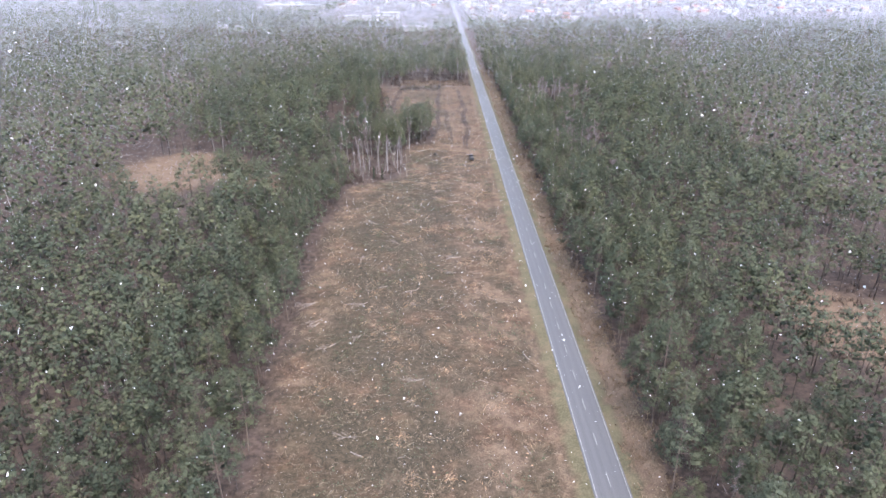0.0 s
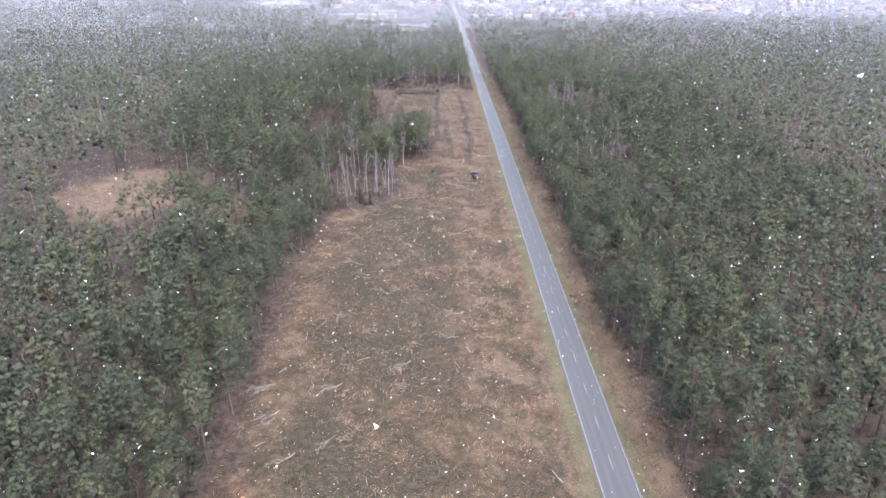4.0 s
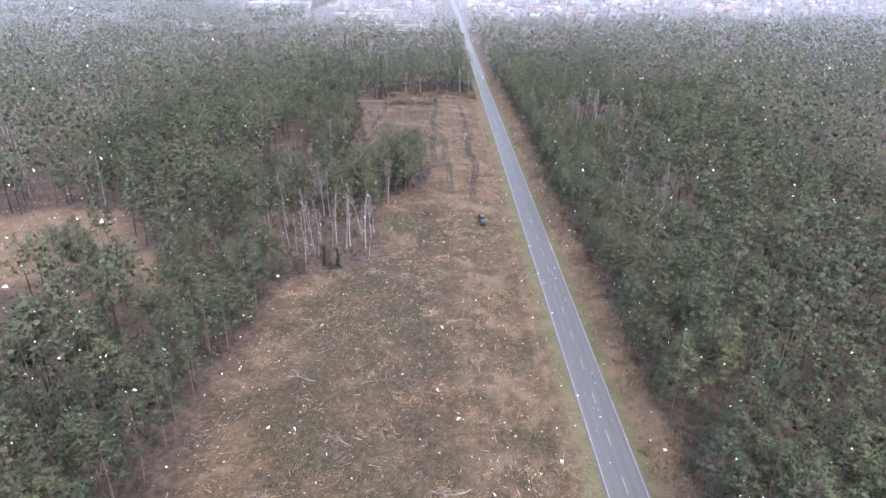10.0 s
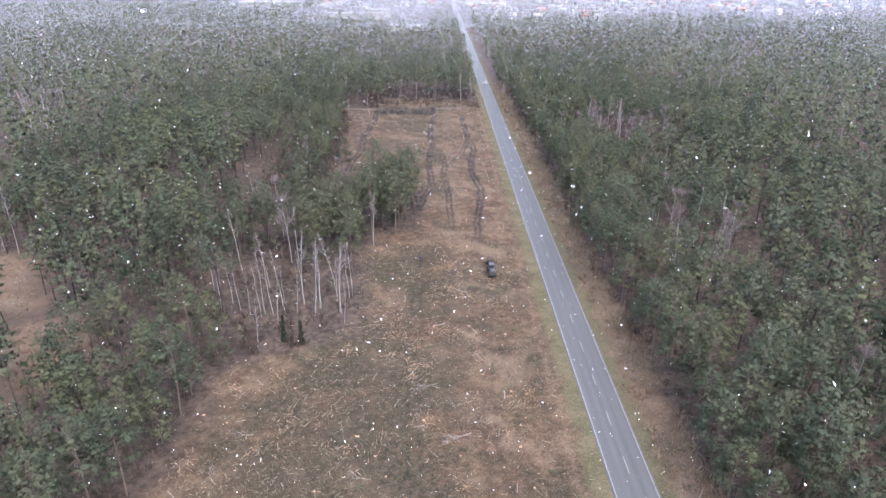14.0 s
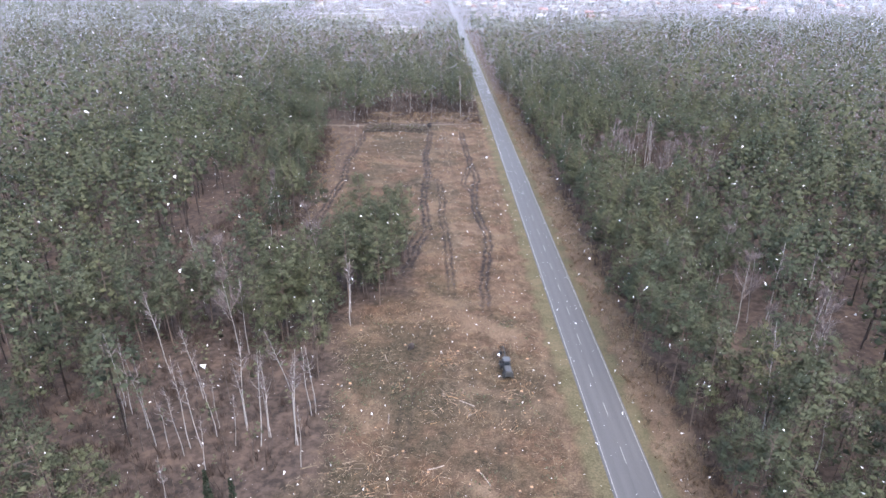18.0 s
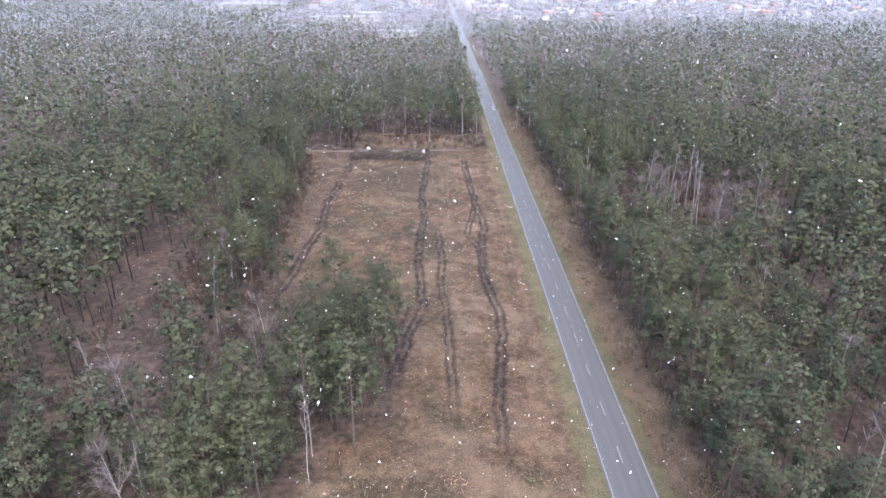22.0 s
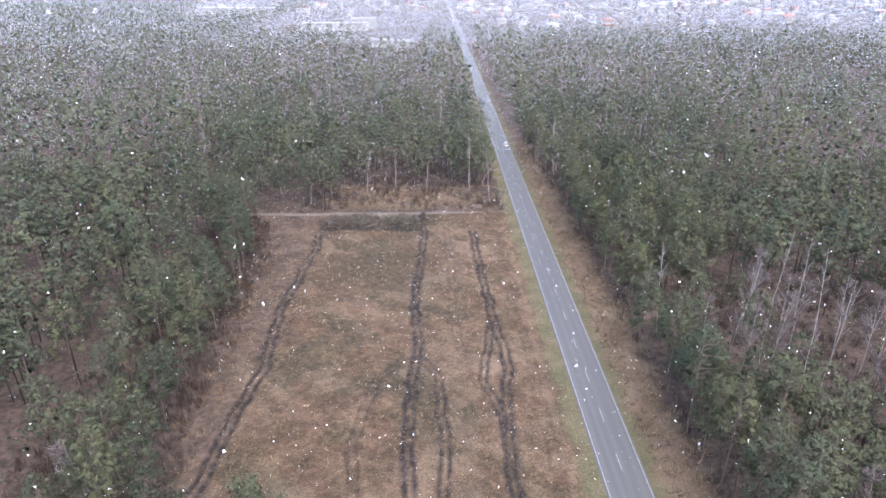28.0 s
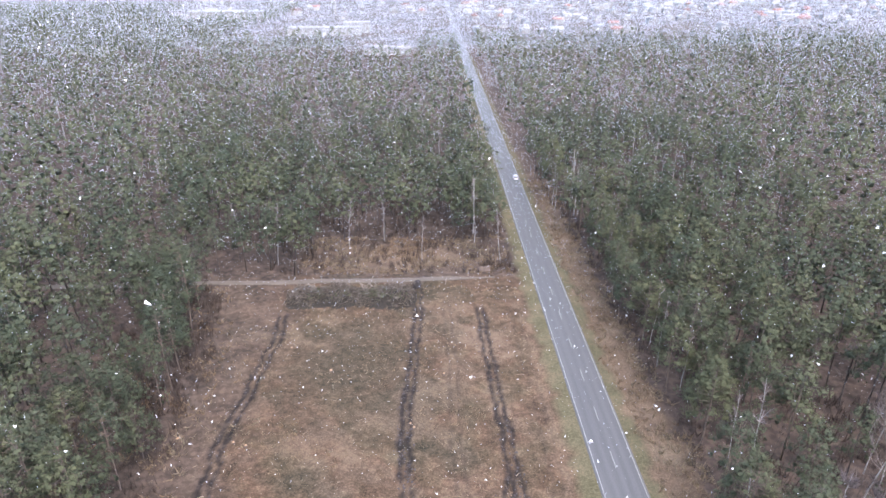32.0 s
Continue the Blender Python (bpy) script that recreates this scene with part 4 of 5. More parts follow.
# young pines and bare saplings filling the thin stretches and the wood's edge
young = np.concatenate([scattered(-80, -3, 236, 400, 4.6), scattered(-64, -38, 62, 236, 5.0), scattered(46, 66, 62, 560, 4.6), scattered(-66, -40, 400, 534, 4.4), scattered(60, 112, 425, 480, 5.0), scattered(-150, -75, 260, 345, 9.0)])
young = young[rng.random(len(young)) < 0.75]
sap = rng.random(len(young)) < 0.42
grow("young_pines", far_t, young[~sap], 0.18, 0.48, [M_BARK_WOOD, M_NEEDLES_WOOD], "young bushy pines and junipers under the tall trees", "young pines")
grow("bare_saplings", bare_t, young[sap], 0.25, 0.65, [M_BARK_WOOD, M_BRUSH], "leafless brownish saplings under the tall trees", "saplings")

# ---- undergrowth, bracken and felled branches: nobody could count them ----


def on_ground(p, dz=0.0):
    return np.column_stack([p, rise(p[:, 0], p[:, 1]) + dz])


def shrubs(name, p, height, stems, mats, label, category, tint, lean=0.35, width=0.02):
    """Low clumps of thin upright stems."""
    base = np.repeat(on_ground(p, -0.05), stems, 0)
    base[:, :2] += rng.normal(0, 0.28, (len(base), 2)) * height[np.repeat(np.arange(len(p)), stems)][:, None] ** 0.5
    hh = np.repeat(height, stems) * rng.uniform(0.5, 1.1, len(base))
    tip = base + np.column_stack([rng.normal(0, lean, (len(base), 2)) * hh[:, None], hh])
    v, f = slivers(base, tip, width * (0.6 + hh * 0.5))
    t = np.repeat(np.clip(np.repeat(tint, stems) + rng.normal(0, 0.12, len(base)), 0, 1), 3)
    return tagged(new(name, mesh_of(name, v, f, mats, t)), label, category, kind="stuff")


def sown(x0, x1, y0, y1, n, keep):
    p = np.column_stack([rng.uniform(x0, x1, n), rng.uniform(y0, y1, n)])
    return p[keep(p[:, 0], p[:, 1])]


# dead bracken and tall grass along the right verge, in the glade and in the rust-coloured clearing
b1 = sown(39.8, 50, 60, 620, 7500, lambda x, y: (rng.random(len(x)) < np.clip((x - 39.5) / 3, 0.1, 1)) & (rng.random(len(x)) < 0.55 + 0.5 * wobble(x, y, 0.13, 3)))
b2 = sown(-32, 26, 541, 566, 2200, lambda x, y: wobble(x, y, 0.2, 5) > -0.3)
b3 = sown(-165, -66, 258, 345, 5200, lambda x, y: (rust_clearing(x, y) > 0.35) & (wobble(x, y, 0.3, 2) > -0.45))
b4 = sown(-60, 26, 345, 534, 6500, lambda x, y: (x > edge_left(y)) & (wobble(x, y, 0.11, 8) > 0.15))
b5 = sown(-62, -36, 402, 534, 1500, lambda x, y: (x < edge_left(y) + 6) & (wobble(x, y, 0.2, 1) > -0.2))
b6 = sown(-50, 24, 60, 345, 4200, lambda x, y: (x > edge_left(y)) & (wobble(x, y, 0.12, 14) > 0.25))
bracken = np.concatenate([b1, b2, b3, b4, b5, b6])
tall = np.concatenate([rng.uniform(0.5, 1.3, len(b1)), rng.uniform(0.4, 1.1, len(b2)), rng.uniform(0.25, 0.6, len(b3)), rng.uniform(0.2, 0.5, len(b4)), rng.uniform(0.5, 1.3, len(b5)), rng.uniform(0.2, 0.45, len(b6))])
shrubs("dead_bracken", bracken, tall, 5, [M_BRACKEN], "rust-brown dead bracken and dry grass tufts", "bracken", np.clip(0.45 + 0.4 * wobble(bracken[:, 0], bracken[:, 1], 0.1), 0, 1), 0.6, 0.11)

# leafless brushwood under and before the trees
u1 = sown(-75, -4, 284, 402, 1500, lambda x, y: (x < edge_left(y) - 1) & (wobble(x, y, 0.12, 9) > -0.35))
u2 = sown(-64, -34, 62, 300, 600, lambda x, y: (x < edge_left(y) - 1) & (wobble(x, y, 0.14, 4) > -0.1))
u3 = sown(46, 62, 62, 640, 1500, lambda x, y: (x > edge_right(y) + 0.5) & (wobble(x, y, 0.12, 6) > -0.15))
u4 = sown(-66, -38, 400, 540, 1300, lambda x, y: (x < edge_left(y) + 3))
u5 = sown(60, 112, 420, 485, 900, lambda x, y: wobble(x, y, 0.1) > -0.3)
u6 = sown(-40, 27, 541, 600, 900, lambda x, y: wobble(x, y, 0.15, 2) > -0.4)
u7 = sown(105, 139, 135, 182, 260, lambda x, y: wobble(x, y, 0.15) > 0.0)
brush = np.concatenate([u1, u2, u3, u4, u5, u6, u7])
shrubs("leafless_brushwood", brush, rng.uniform(0.8, 3.6, len(brush)), 10, [M_BRUSH], "brownish leafless brushwood and saplings", "brushwood",
       np.clip(0.5 + 0.3 * wobble(brush[:, 0], brush[:, 1], 0.1), 0, 1), 0.24, 0.045)


def brash(name, p, reach, label, tint, dz=0.06, width=(0.03, 0.085), steep=0.12):
    n = len(p)
    a = rng.uniform(0, 2 * np.pi, n)
    d = np.column_stack([np.cos(a), np.sin(a), rng.normal(0, steep, n)]) * reach[:, None]
    base = on_ground(p, dz)
    v, f = slivers(base - d / 2, base + d / 2, rng.uniform(*width, n))
    return tagged(new(name, mesh_of(name, v, f, [M_BRASH], np.repeat(tint, 3))), label, "felled branches", kind="stuff")


f1 = sown(-47, 26, 62, 350, 60000, lambda x, y: (x > edge_left(y) + 0.5) & (rng.random(len(x)) < np.clip(0.42 + 0.8 * wobble(x, y, 0.09, 6) + 0.4 * wobble(x, y, 0.4, 3) - 0.35 * (x > 12), 0.06, 1)))
brash("felled_brash", f1, rng.gamma(2.0, 0.42, len(f1)) + 0.25, "scattered grey-brown felled branches and twigs on the cut strip",
      np.clip(rng.beta(1.2, 1.6, len(f1)) + 0.15 * wobble(f1[:, 0], f1[:, 1], 0.2), 0, 1))
f2 = sown(-46, 26, 345, 520, 7000, lambda x, y: (x > edge_left(y) + 0.5) & (rng.random(len(x)) < 0.35 + 0.4 * wobble(x, y, 0.2, 3)))
brash("stray_twigs", f2, rng.gamma(2.0, 0.3, len(f2)) + 0.2, "stray twigs in the dead grass", rng.beta(1.5, 1.5, len(f2)))
# pale split branches lying in loose bundles
hub = sown(-46, 24, 75, 345, 260, lambda x, y: (x > edge_left(y) + 2) & (rng.random(len(x)) < 0.75 - 0.3 * (y < 150)))
k = rng.integers(0, len(hub), 4200)
f3 = hub[k] + rng.normal(0, 1.3, (len(k), 2)) * rng.uniform(0.4, 1.6, (len(k), 1))
bias = rng.uniform(0, np.pi, len(hub))[k] + rng.normal(0, 0.5, len(k))
d = np.column_stack([np.cos(bias), np.sin(bias), rng.normal(0.05, 0.12, len(k))]) * (rng.gamma(2.2, 0.38, len(k)) + 0.3)[:, None]
base = on_ground(f3, 0.16)
v, f = slivers(base - d / 2, base + d / 2, rng.uniform(0.04, 0.085, len(k)))
tagged(new("split_branches", mesh_of("split_branches", v, f, [M_SPLIT], np.repeat(rng.uniform(0, 1, len(k)), 3))), "pale split branches lying in loose bundles", "felled branches", kind="stuff")
# chips and splinters of fresh orange wood round some of the bundles
fresh = hub[::3]
k = rng.integers(0, len(fresh), 900)
c = on_ground(fresh[k] + rng.normal(0, 0.9, (len(k), 2)), 0.22)
d = rng.normal(size=(len(k), 3)) * [1, 1, 0.15] * rng.uniform(0.15, 0.6, (len(k), 1))
v, f = slivers(c - d / 2, c + d / 2, rng.uniform(0.05, 0.10, len(k)))
tagged(new("wood_splinters", mesh_of("wood_splinters", v, f, [M_CUT])), "fresh orange wood splinters among the brash", "wood splinters", kind="stuff")
# green pine tops left lying
g1 = sown(-46, 24, 70, 345, 5200, lambda x, y: (x > edge_left(y) + 1) & (wobble(x, y, 0.085, 17) + 0.7 * wobble(x, y, 0.3, 1) > 0.35))
gc = np.repeat(on_ground(g1, 0.15), 7, 0) + rng.normal(0, [[0.75, 0.75, 0.08]], (len(g1) * 7, 3))
v, f = tufts(gc, 0.38 * rng.uniform(0.6, 1.3, len(gc)), 1, 0.1)
tagged(new("green_brash", mesh_of("green_brash", v, f, [M_NEEDLES_WOOD], np.tile(rng.uniform(0, 1, len(gc)), 3))), "dull green pine tops left lying on the cut strip", "pine brash", kind="stuff")

# ---- single felled tops, branches and logs ----


def fallen_top(length, boughs, spread):
    """A felled leafless treetop: stem and its forked boughs, lying on the ground."""
    top = thing("fallen_treetop", "bleached leafless felled treetop lying on the brash", "fallen treetop", "felled tops lying on the strip")
    q = np.linspace(0, 1, 5)
    stem = np.column_stack([q * length, 0.25 * np.sin(q * 4), 0.22 + 0.25 * q])
    part("stem", mesh_of("stem", *tube(stem, np.linspace(0.09, 0.025, 5), 5), [M_DEADWOOD], smooth=True), top)
    for k in range(boughs):
        u = rng.uniform(0.3, 0.95)
        root = np.array([np.interp(u, q, stem[:, j]) for j in range(3)])
        a = rng.choice([-1, 1]) * rng.uniform(0.3, 0.8)
        ln = spread * rng.uniform(0.6, 1.2)
        w = np.linspace(0, 1, 3)
        b = root + np.column_stack([w * ln * np.cos(a), w * ln * np.sin(a), 0.5 * w * (1 - 0.6 * w) * rng.uniform(0.3, 1.6)])
        n = 8
        p0 = np.stack([np.interp(rng.uniform(0.2, 1, n), w, b[:, j]) for j in range(3)], 1)
        spray = slivers(p0, p0 + rng.normal(size=(n, 3)) * [0.35, 0.35, 0.2] + [0.8 * np.cos(a), 0.8 * np.sin(a), 0.1], 0.025)
        part("bough", Heap().add(*tube(b, [0.045, 0.03, 0.02], 3)).add(*spray).mesh("bough", [M_DEADWOOD]), top)
    return top


tops = [fallen_top(5.5, 9, 3.0), fallen_top(4.5, 7, 2.4), fallen_top(3.2, 5, 1.6)]
for i, (x, y, turn) in enumerate([(-37.4, 172.2, 215), (-34.6, 162.2, 230), (-22.4, 172.2, 240), (-6.3, 181.3, 235), (-15.2, 194, 130), (-14, 216, 140), (-27, 199, 100), (-5.6, 169.5, 165), (-28.4, 149, 230),
                                  (-35, 160, 240), (-38, 172, 200), (-22, 172, 210), (-18.4, 111, 185), (-3.8, 132.6, 200), (-16.6, 193.6, 150), (-21, 154, 230), (8, 205, 200), (6, 192, 190), (-33, 250, 130),
                                  (-8, 251, 170), (9, 262, 200), (-24, 236, 160), (-11, 236, 190), (12, 238, 100), (-30, 262, 185), (3, 277, 200)]):
    put(tops[(0, 1, 2, 1, 2)[i % 5]], x, y, rng.uniform(0.75, 1.15), turn)

log_models = []
for ln, r in [(2.2, 0.08), (1.6, 0.06), (2.8, 0.09), (1.2, 0.08)]:
    ob = thing("cut_log", "short cut pine log with a pale end", "log", "cut logs left on the strip")
    q = np.linspace(0, 1, 4)
    part("bark", mesh_of("bark", *tube(np.column_stack([(q - 0.5) * ln, 0.05 * np.sin(q * 5), 0 * q + r]), np.linspace(r, r * 0.8, 4), 7), [M_DEADWOOD], smooth=True), ob)
    bm = bmesh.new()
    disc(bm, -ln / 2 - 0.012, 0, r, r * 0.97, 0.03, sides=9)
    part("cut_end", bm_mesh("cut_end", bm, M_CUT), ob, "pale orange sawn end")
    log_models.append(ob)
for i in range(90):
    y = rng.uniform(80, 345)
    x = rng.uniform(float(edge_left(y)) + 2, 24)
    put(log_models[i % 4], x, y, rng.uniform(0.7, 1.2), dict(turn=rng.uniform(0, 360))["turn"])
stump_models = []
for r, hgt in [(0.20, 0.28), (0.26, 0.24), (0.16, 0.32)]:
    ob = thing("tree_stump", "low sawn pine stump with a pale orange cut face", "tree stump", "stumps on the cut strip")
    a = np.arange(9) * 2 * np.pi / 9
    flare = [r * 1.5, r * 1.1, r]
    v = np.concatenate([np.column_stack([f_ * np.cos(a) * rng.uniform(0.9, 1.1, 9), f_ * np.sin(a), np.full(9, z)]) for f_, z in zip(flare, (-0.05, 0.1, hgt))] + [[[0, 0, hgt]]])
    f = [(i * 9 + k, i * 9 + (k + 1) % 9, (i + 1) * 9 + (k + 1) % 9) for i in range(2) for k in range(9)] + [(i * 9 + k, (i + 1) * 9 + (k + 1) % 9, (i + 1) * 9 + k) for i in range(2) for k in range(9)]
    f += [(18 + k, 18 + (k + 1) % 9, 27) for k in range(9)]
    part("bole", mesh_of("bole", v, f, [M_PINE_BARK], smooth=False), ob)
    bm = bmesh.new()
    disc(bm, 0, 0, hgt + 0.012, r * 0.93, 0.024, "Z", 10)
    part("cut_face", bm_mesh("cut_face", bm, M_CUT), ob, "pale orange sawn face")
    stump_models.append(ob)
for i in range(230):
    y = rng.uniform(80, 520) if i % 4 == 0 else rng.uniform(80, 345)
    x = rng.uniform(float(edge_left(y)) + 1.5, 23)
    put(stump_models[i % 3], x, y, rng.uniform(0.8, 1.25))
for ob in tops + log_models + stump_models:
    for o in [ob, *ob.children_recursive]:
        bpy.data.objects.remove(o, do_unlink=True)

# dark upturned root plate on the strip, and another by the brash heap


def root_plate(x, y, size, label):
    top = thing("upturned_stump", label, "upturned stump", "", pose(x, y, float(rise(x, y)), 0, 0, 30))
    hp = Heap()
    bm = bmesh.new()
    bmesh.ops.create_icosphere(bm, subdivisions=3, radius=1.0)
    for vt in bm.verts:
        k = 1 + 0.35 * noise.noise(vt.co * 2.1 + Vector((x, y, 0))) + 0.15 * noise.noise(vt.co * 6)
        vt.co = Vector((vt.co.x * 0.85 * k, vt.co.y * 0.45 * k, 0.8 + vt.co.z * 0.95 * k)) * size
    part("root_ball", bm_mesh("root_ball", bm, M_MUD), top, "black earthy root ball")
    for k in range(9):
        a = rng.uniform(0, 2 * np.pi)
        q = np.linspace(0, 1, 4)
        d = np.array([np.cos(a), rng.normal(0, 0.3), np.sin(a) * 0.9])
        line = np.array([0, 0, 0.85 * size]) + q[:, None] * d * size * rng.uniform(1.1, 1.6) + rng.normal(0, 0.05, (4, 3))
        line[:, 2] = np.maximum(line[:, 2], 0.05)
        part("root", mesh_of("root", *tube(line, np.array([0.12, 0.09, 0.06, 0.02]) * size, 5), [M_MUD_PALE], smooth=True), top)


root_plate(-1.9, 334.5, 0.9, "dark upturned stump with earthy roots on bare ground")
root_plate(0.4, 532.5, 1.35, "large black upturned stump at the end of the brash heap")

# ---- the long brash heap before the forest track ----
heap_top = thing("brash_heap", "long grey-brown heap of felled branches before a sandy track", "brash heap", "", pose(0, 0, 0))
n = 12000
x = rng.uniform(-32, -0.5, n)
u = np.clip(rng.normal(0, 1, n), -1.6, 2.2)
ht = (2.8 + 1.1 * wobble(x, x * 0, 0.35) + 0.5 * wobble(x, x * 0, 1.1)) * np.clip((x + 33) / 3, 0.2, 1) * np.clip((0.5 - x) / 2, 0.3, 1)
y = 528.4 + (2.4 + 1.3 * wobble(x, x * 0, 0.5, 4)) * u + 1.5 * wobble(x, x * 0, 0.3, 2)
z = np.clip(ht * np.exp(-0.5 * u * u) * rng.uniform(0.15, 1.1, n), 0.02, 3)
base = np.column_stack([x, y, z + rise(x, y)])
d = rng.normal(size=(n, 3)) * [1.0, 1.0, 0.55]
d *= (rng.gamma(2.2, 0.35, n) + 0.3)[:, None] / (np.linalg.norm(d, axis=1)[:, None] + 0.2)
v, f = slivers(base - d / 2, base + d, rng.uniform(0.02, 0.06, n))
part("brushwood", mesh_of("brushwood", v, f, [M_HEAP], np.repeat(rng.beta(1.2, 1.6, n), 3)), heap_top)["kind"] = "stuff"
mx, my = np.meshgrid(np.linspace(-32.5, 0.5, 45), np.linspace(522, 534, 13), indexing="ij")
mz = (1.3 + 0.5 * wobble(mx, mx * 0, 0.35)) * np.exp(-0.5 * ((my - 528) / 2.9) ** 2) * np.clip((mx + 33) / 3, 0.1, 1) * np.clip((0.8 - mx) / 2, 0.1, 1) + rng.uniform(-0.2, 0.2, mx.shape) - 0.25
i = (np.arange(44)[:, None] * 13 + np.arange(12)[None]).ravel()
part("packed_core", mesh_of("packed_core", np.column_stack([mx.ravel(), my.ravel(), mz.ravel() + rise(mx, my).ravel()]),
     np.concatenate([np.stack([i, i + 13, i + 14], 1), np.stack([i, i + 14, i + 1], 1)]), [M_HEAP]), heap_top, "dark packed twigs")
gx = rng.choice([-24, -18.5, -11, -8.5, -4], 260) + rng.normal(0, 1.3, 260)
v, f = tufts(np.column_stack([gx, 527 + rng.normal(0, 1.5, 260), rise(gx, gx * 0 + 527) + 2.0 + rng.normal(0, 0.3, 260)]), 0.45 * rng.uniform(0.6, 1.2, 260), 2)
part("green_brash", mesh_of("green_brash", v, f, [M_NEEDLES]), heap_top, "dull green pine tops")["kind"] = "stuff"
for x, y, n, ln in [(-25.5, 530.4, 7, 2.6), (-24.3, 529.6, 5, 2.2), (-12.5, 530, 6, 2.3), (-11.2, 531, 4, 2.0), (-6.5, 530, 4, 1.8), (-17, 529, 3, 1.8), (-29, 526, 5, 1.9), (-20, 525.5, 3, 1.8), (-8, 526, 3, 1.7), (-14, 525, 3, 1.7), (-2.5, 528, 4, 1.7)]:
    for k in range(n):
        q = np.linspace(0, 1, 4)
        a = rng.uniform(0, 6.28)
        line = np.array([x, y, 1.1]) + rng.normal(0, [0.35, 0.35, 0.1]) + np.column_stack([q * np.cos(a) * ln * 0.7, q * np.sin(a) * ln * 0.5 + 0.12 * np.sin(q * 4), q * ln * rng.uniform(0.35, 0.8)])
        part("branch", mesh_of("branch", *tube(line, [0.085, 0.065, 0.05, 0.02], 5), [M_DEADWOOD], smooth=True), heap_top, "pale broken branch")

# log stack and leaning post by the track
stack = thing("log_stack", "small stack of dark logs beside the forest track", "log stack", "", pose(18.5, 542.5, float(rise(18.5, 542.5)), 0, 0, 12))
for row in range(3):
    for k in range(5 - row):
        q = np.linspace(0, 1, 3)
        line = np.column_stack([(q - 0.5) * 3.0, 0 * q + (k - (4 - row) / 2) * 0.42, 0 * q + 0.2 + row * 0.36])
        part("log", mesh_of("log", *tube(line, [0.2, 0.19, 0.18], 8), [M_PINE_BARK], smooth=True), stack)
post = thing("marker_post", "thin leaning pale wooden marker post in grass", "post", "", pose(7.7, 534.2, float(rise(7.7, 534.2)) - 0.1, 0, 8, 0))
part("shaft", mesh_of("shaft", *tube([(0, 0, 0), (0, 0, 0.9), (0, 0, 1.8)], [0.06, 0.06, 0.055], 6), [M_DEADWOOD]), post)

# branches felled in front of the harvester
hx = np.column_stack([rng.normal(17.2, 1.6, 420), rng.normal(331.5, 1.5, 420)])
brash("cut_branches", hx, rng.gamma(2.5, 0.45, 420) + 0.4, "freshly cut branches lying before the harvester", rng.beta(1.2, 2.2, 420), 0.25, (0.03, 0.07), 0.35)

tree = sown(16.4, 19.0, 330.4, 333.0, 26, lambda x, y: x > 0)
shrubs("felled_treetop", tree, rng.uniform(0.7, 1.8, len(tree)), 9, [M_BRUSH], "brown twiggy treetop held before the harvester", "felled treetop", rng.uniform(0, 0.7, len(tree)), 0.45, 0.05)

# ---- forestry harvester ----
hv = thing("harvester", "dark grey wheeled forestry harvester standing on the cut strip", "forestry machine", "", pose(17.6, 326.0, float(rise(17.6, 326.0)), 0, 0, 3))
hv.scale = (0.72, 0.82, 0.85)
bm = bmesh.new()
box(bm, -1.05, 1.05, -3.6, -0.5, 0.9, 2.25, 0.15, 0.92)
part("rear_body", bm_mesh("rear_body", bm, M_MACHINE), hv)
bm = bmesh.new()
box(bm, -0.7, 0.7, -3.3, -1.4, 2.24, 2.5, 0.06)
part("engine_hood", bm_mesh("engine_hood", bm, M_ROOFPANEL), hv, "pale grey engine cover")
bm = bmesh.new()
box(bm, -0.75, 0.75, -0.6, 3.4, 0.85, 1.35, 0.08)
part("front_frame", bm_mesh("front_frame", bm, M_STEEL), hv)
bm = bmesh.new()
box(bm, -0.9, 0.9, -0.35, 1.45, 1.35, 3.15, 0.12, 0.9)
cab = part("cab", bm_mesh("cab", bm, M_MACHINE), hv)
bm = bmesh.new()
box(bm, -0.98, 0.98, -0.45, 1.55, 3.13, 3.3, 0.06)
part("cab_roof", bm_mesh("cab_roof", bm, M_ROOFPANEL), cab, "pale grey roof panel")
for x0, x1, y0, y1 in ((-0.7, 0.7, -0.36, -0.30), (-0.7, 0.7, 1.38, 1.45), (-0.9, -0.84, -0.1, 1.2), (0.84, 0.9, -0.1, 1.2)):
    bm = bmesh.new()
    box(bm, x0, x1, y0, y1, 1.95, 2.85)
    part("cab_window", bm_mesh("cab_window", bm, M_GLASS), cab, "dark window")
for x in (-1.18, 1.18):
    for y, r in ((-2.5, 0.78), (1.5, 0.66), (2.95, 0.66)):
        bm = bmesh.new()
        disc(bm, x, y, r, r, 0.62, sides=20)
        bmesh.ops.bevel(bm, geom=[e for e in bm.edges if len(e.link_faces) == 2 and abs(e.verts[0].co.x - e.verts[1].co.x) < 1e-4], offset=0.09, segments=2, affect="EDGES")
        wheel = part("wheel", bm_mesh("wheel", bm, M_BLACK), hv, "large muddy tyre")
        bm = bmesh.new()
        disc(bm, x + math.copysign(0.315, x), y, r, r * 0.45, 0.03, sides=14)
        part("rim", bm_mesh("rim", bm, M_STEEL), wheel)
q = [(0.0, 2.2, 1.3), (0.0, 2.4, 2.9), (-0.3, 4.6, 4.3), (-0.6, 6.2, 3.2), (-0.7, 6.4, 1.6)]
part("crane_pillar", mesh_of("crane_pillar", *tube(q[:2], [0.32, 0.24], 8), [M_STEEL], smooth=True), hv)
part("main_boom", mesh_of("main_boom", *tube(q[1:3], [0.2, 0.15], 6), [M_MACHINE], smooth=True), hv)
part("outer_boom", mesh_of("outer_boom", *tube(q[2:4], [0.15, 0.11], 6), [M_MACHINE], smooth=True), hv)
